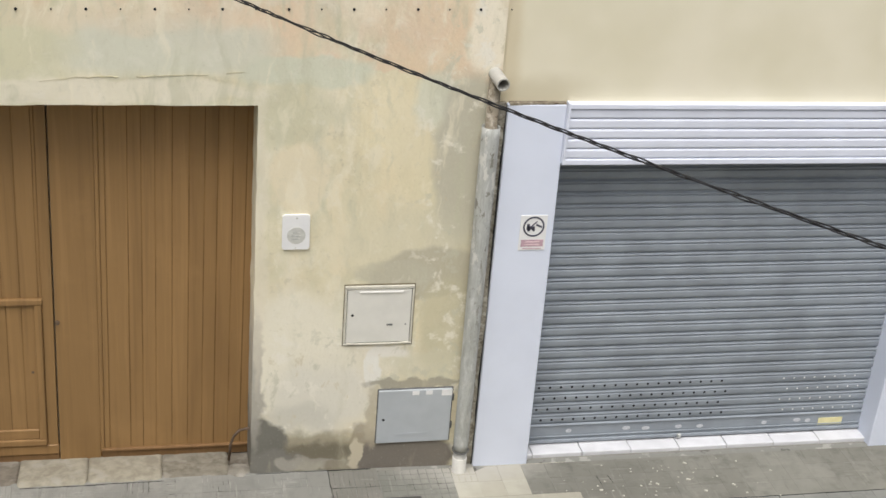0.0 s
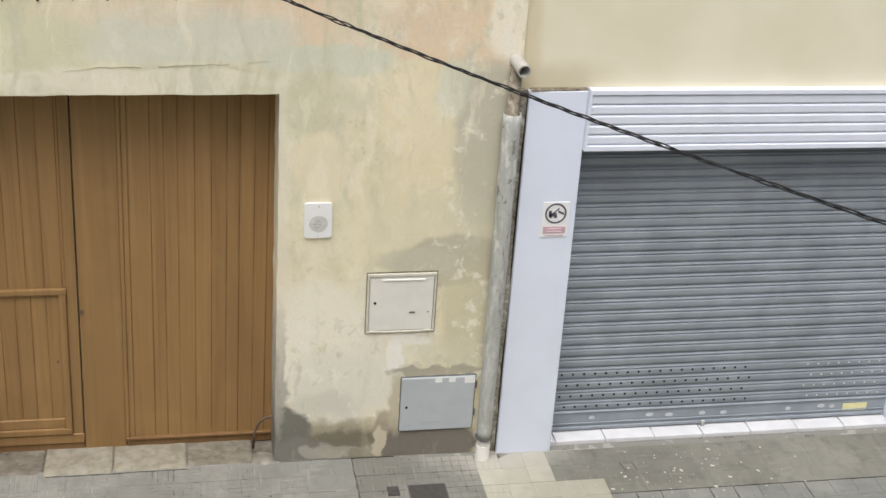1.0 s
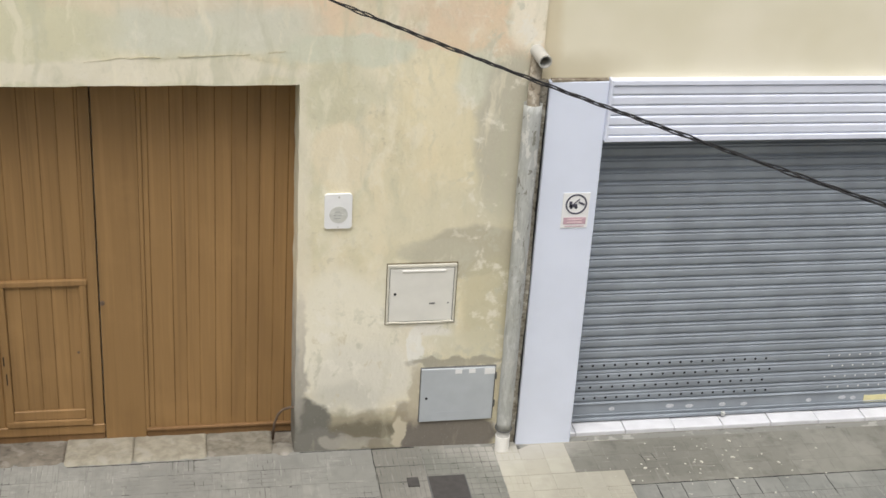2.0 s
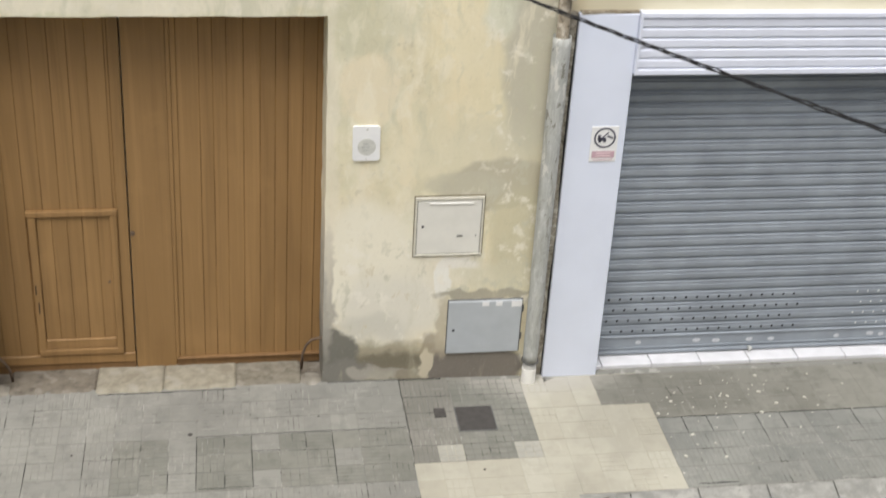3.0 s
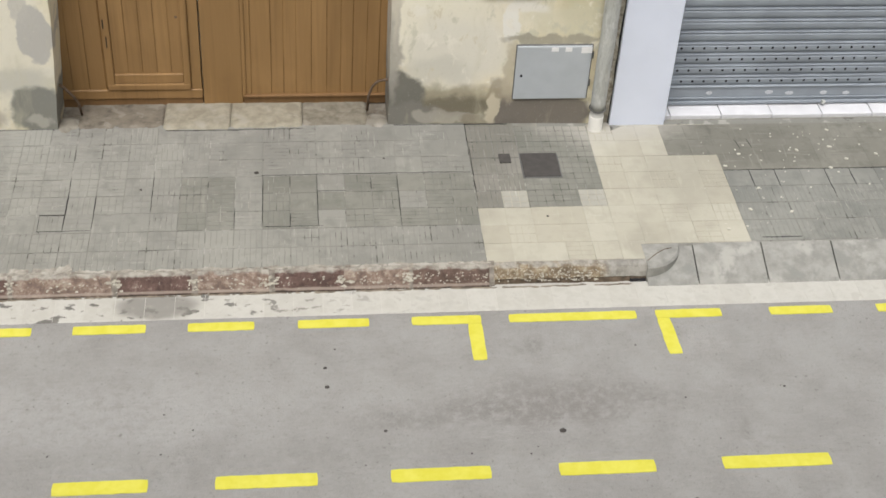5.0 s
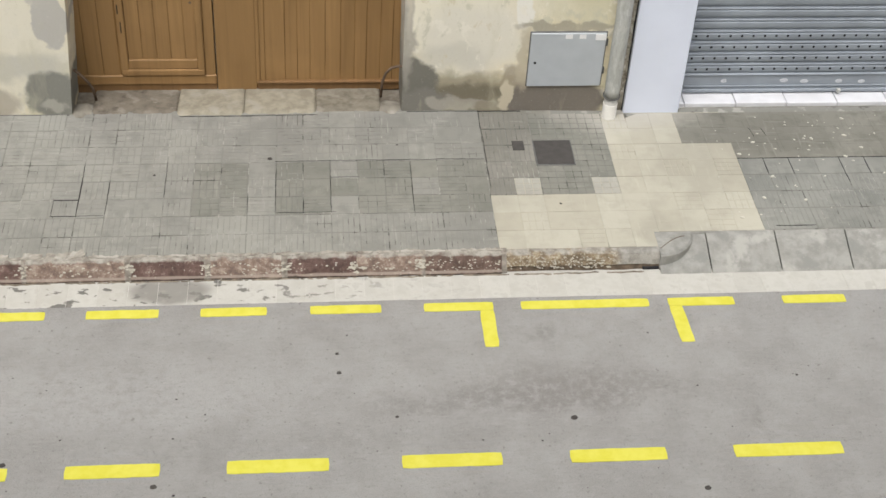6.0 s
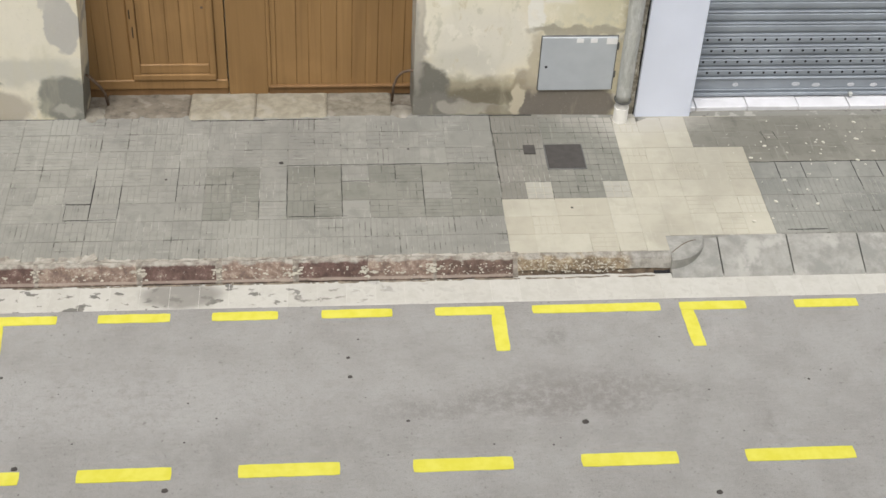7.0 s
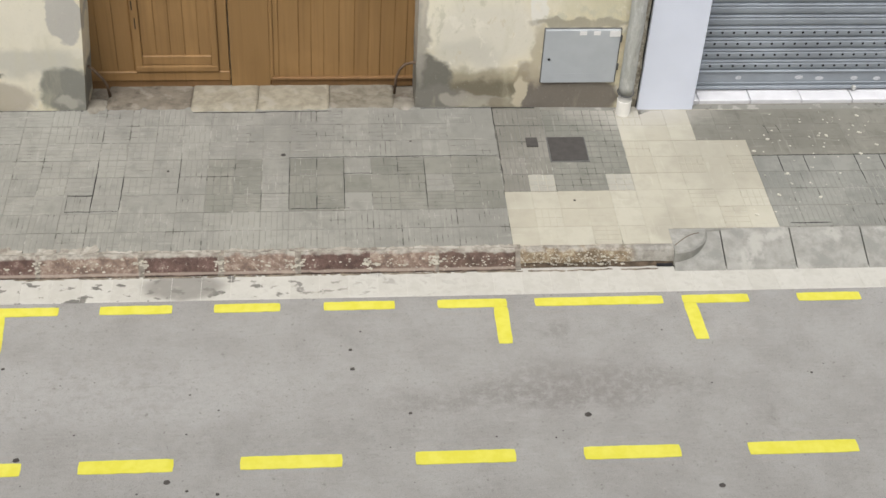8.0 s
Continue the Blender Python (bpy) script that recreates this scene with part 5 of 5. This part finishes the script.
def tile(x, y, kind, mat, turn=0, s=0.2, dz=0.0, depth=0.2, width=1.0):
    key = (kind, mat.name, s)
    if key not in tile_meshes:
        me = mesh_of("tile", tile_bm(kind, s), mat)
        me.materials.append(JOINT_CREAM if mat in (CREAM_TILE, PALE_TILE) else JOINT_DARK if mat in (DARK_TILE, BEIGE_TILE) else BED)
        tile_meshes[key] = me
    ob = new("tile", tile_meshes[key])
    ob.parent = pavement
    slope = math.degrees(math.atan2(lift(x, y + 0.05) - lift(x, y - 0.05), 0.1))
    ob.matrix_basis = pose(x, y, lift(x, y) + dz, slope + random.uniform(-0.2, 0.2), random.uniform(-0.2, 0.2)) @ Matrix.Diagonal((width, depth / s, 1, 1)) @ pose(0, 0, 0, 0, 0, 90 * turn)
    return ob


random.seed(7)
# old tiles along the gate
for r in range(8):
    for c in range(-12, 8):
        x, y = c * 0.2 + 0.1 - 0.013, -0.102 - 0.204 * r
        if c == 7:
            x -= 0.016
        dark = 3 <= r <= 5 and (c in (0, 1, 4, 7) or (c >= 2 and random.random() < 0.55) or (c in (-3, -2) and r in (3, 4, 5)))
        kind = random.choice(("bars", "bars", "halves", "nine", "halves", "bars", "nine", "sealed"))
        if 3 <= r <= 5 and c >= -1:
            kind = random.choice(("flat", "halves", "bars", "nine"))
        if r >= 6:
            kind = "bars" if random.random() < 0.8 else "halves"
        tile(x, y, kind, DARK_TILE if dark else GREY_TILE, 0 if r >= 6 else random.randrange(2), dz=random.uniform(-0.0015, 0.0015), depth=0.204, width=0.84 if c == 7 else 1.0)
# middle: cream repair, dark tiles round the covers
S = 0.195
for r in range(8):
    for c in range(10):
        x, y = 1.557 + (c + 0.5) * S, -0.04 - 0.2 * (r + 0.5)
        if r == 7 and x > 2.65:
            continue
        cream = (c <= 4 and r >= 5) or (5 <= c <= 7 and r >= 0) or (c >= 8 and r >= 2)
        if cream:
            m, kind = CREAM_TILE, random.choice(("sealed", "sealed", "flat", "flat", "sealed", "halves"))
        elif (c, r) == (1, 4):
            m, kind = PALE_TILE, "nine"
        elif c == 4 and r == 4:
            m, kind = PALE_TILE, "nine"
        elif c >= 8:
            m, kind = CEMENT, "sealed"
        elif c <= 1:
            m, kind = BEIGE_TILE, "bars"
        else:
            m, kind = DARK_TILE, "nine"
        deep = 0.24 if r == 6 and x > 2.65 else 0.2
        tile(x, y - (deep - 0.2) / 2, kind, m, 0 if c <= 1 else random.randrange(2), S, dz=random.uniform(-0.001, 0.001), depth=deep)
for c in range(8):
    tile(1.557 + (c + 0.5) * S, 0.06, "sealed", PALE_TILE if c >= 5 else CEMENT, 0, S, dz=-0.004 if c < 5 else 0.0)
# right: cement band near the shutter, dark tiles outside it
for r in range(7):
    for c in range(17):
        x, y = 3.507 + (c + 0.5) * 0.2, -0.04 - 0.2 * (r + 0.5)
        m = CEMENT if r < 3 else SOOT_TILE
        kind = "sealed" if r < 3 else ("bars" if r > 3 else "flat")
        deep = 0.24 if r == 6 else 0.2
        tile(x, y - (deep - 0.2) / 2, kind, m, 0, dz=0 if r < 3 else random.uniform(-0.001, 0.0005), depth=deep)
for c in range(18):
    tile(3.207 + (c + 0.5) * 0.2, 0.055, "sealed", CEMENT, 0, dz=-0.006)

# open joints where tiles have sunk or moved
def open_joint(x0, y0, x1, y1, w=0.005):
    bm = bmesh.new()
    n = max(10, round(math.hypot(x1 - x0, y1 - y0) / 0.03))
    d = Vector((x1 - x0, y1 - y0, 0)).normalized()
    side = Vector((-d.y, d.x, 0))
    rows = []
    for i in range(n + 1):
        x, y = x0 + (x1 - x0) * i / n, y0 + (y1 - y0) * i / n
        o = (noise.noise((x * 9, y * 9, 1)) + 0.5 * noise.noise((x * 31, y * 31, 1))) * 0.0045
        ww = w * max(0.12, 0.6 + 0.9 * noise.noise((x * 11, y * 11, 5))) * min(1, 0.25 + 4 * i / n, 0.25 + 4 * (n - i) / n) / 2
        c = Vector((x, y, lift(x, y) + 0.0032)) + side * o
        rows.append([bm.verts.new(c - side * ww), bm.verts.new(c + side * ww), bm.verts.new(c + side * ww - Vector((0, 0, 0.008))), bm.verts.new(c - side * ww - Vector((0, 0, 0.008)))])
    for a, b in zip(rows, rows[1:]):
        for k in range(4):
            bm.faces.new((a[k], a[(k + 1) % 4], b[(k + 1) % 4], b[k]))
    bm.faces.new(rows[0])
    bm.faces.new(rows[-1][::-1])
    part("open_joint", bm, DARK_HOLE, pavement, "dark open joint")


for j in ((-1.413, -0.6, -1.413, -1.19, 0.008), (-1.59, -0.99, -1.585, -1.2, 0.003), (-1.59, -1.2, -1.22, -1.2, 0.003), (-1.213, -0.8, -1.213, -1.18, 0.004), (-1.59, -1.02, -1.415, -1.02, 0.003),
          (-0.013, -0.62, -0.013, -1.2, 0.006), (0.187, -0.6, 0.187, -0.75, 0.004), (0.387, -0.6, 0.387, -1.2, 0.007), (0.187, -1.05, 0.187, -1.2, 0.005), (-0.02, -0.6, 1.55, -0.6, 0.004),
          (0.987, -0.6, 0.987, -1.2, 0.005), (0.39, -0.8, 0.6, -0.8, 0.003), (0.787, -0.6, 0.787, -0.78, 0.004), (-0.213, -1.0, -0.213, -1.2, 0.005), (0.0, -1.2, 0.42, -1.2, 0.003),
          (1.562, 0.0, 1.562, -0.3, 0.006), (1.567, -0.3, 1.567, -0.95, 0.008), (-0.813, -0.6, -0.813, -1.0, 0.004),
          (3.51, -0.64, 6.3, -0.64, 0.005), (3.707, -0.64, 3.707, -0.84, 0.007), (3.907, -0.64, 3.907, -0.84, 0.006), (4.307, -0.64, 4.307, -0.95, 0.007), (4.507, -0.64, 4.507, -0.84, 0.006),
          (5.1, -0.64, 5.1, -0.9, 0.006), (3.69, -0.25, 3.71, -0.36, 0.003), (3.79, -0.25, 3.81, -0.35, 0.003), (3.6, -1.44, 3.9, -1.44, 0.008)):
    open_joint(*j)

for j in ((-0.76, -0.043, -0.45, -0.045, 0.006), (-0.45, -0.045, 0.1, -0.04, 0.010), (0.1, -0.04, 0.30, -0.037, 0.006), (1.0, -0.012, 1.9, -0.012, 0.004), (-3.0, -0.01, -1.6, -0.01, 0.003)):
    open_joint(*j)

# ragged edges of old plaster coats, coloured darker to draw their shadow line
def ragged_edge(pts, w=0.0022):
    bm = bmesh.new()
    line = []
    for (xa, za), (xb, zb) in zip(pts, pts[1:]):
        n = max(3, round(math.hypot(xb - xa, zb - za) / 0.02))
        line += [(xa + (xb - xa) * k / n, za + (zb - za) * k / n) for k in range(n)]
    rows = []
    for x, z in line:
        z += 0.014 * noise.noise((x * 12, z * 12, 3)) + 0.006 * noise.noise((x * 40, z * 40, 8))
        t = w * (0.6 + 0.8 * noise.noise((x * 9, z * 9, 6)))
        rows.append([bm.verts.new((x, 0.012, z - t)), bm.verts.new((x, -0.0025, z - t * 0.2)), bm.verts.new((x, -0.003, z + t * 0.6)), bm.verts.new((x, 0.012, z + t * 2.0))])
    for a, b in zip(rows, rows[1:]):
        if noise.noise((a[0].co.x * 5, 0, 11)) < -0.2:
            continue
        for k in range(3):
            bm.faces.new((a[k], b[k], b[k + 1], a[k + 1]))
    bmesh.ops.delete(bm, geom=[v for v in bm.verts if not v.link_faces], context="VERTS")
    bmesh.ops.recalc_face_normals(bm, faces=bm.faces[:])
    part("plaster_edge", bm, EDGE_SHADE, wall_old, "ragged edge of an old plaster coat, its shadow line in the colour")


ragged_edge([(-0.45, 3.215), (-0.3, 3.235), (-0.1, 3.25), (0.15, 3.252), (0.5, 3.262), (0.9, 3.29)], 0.0015)
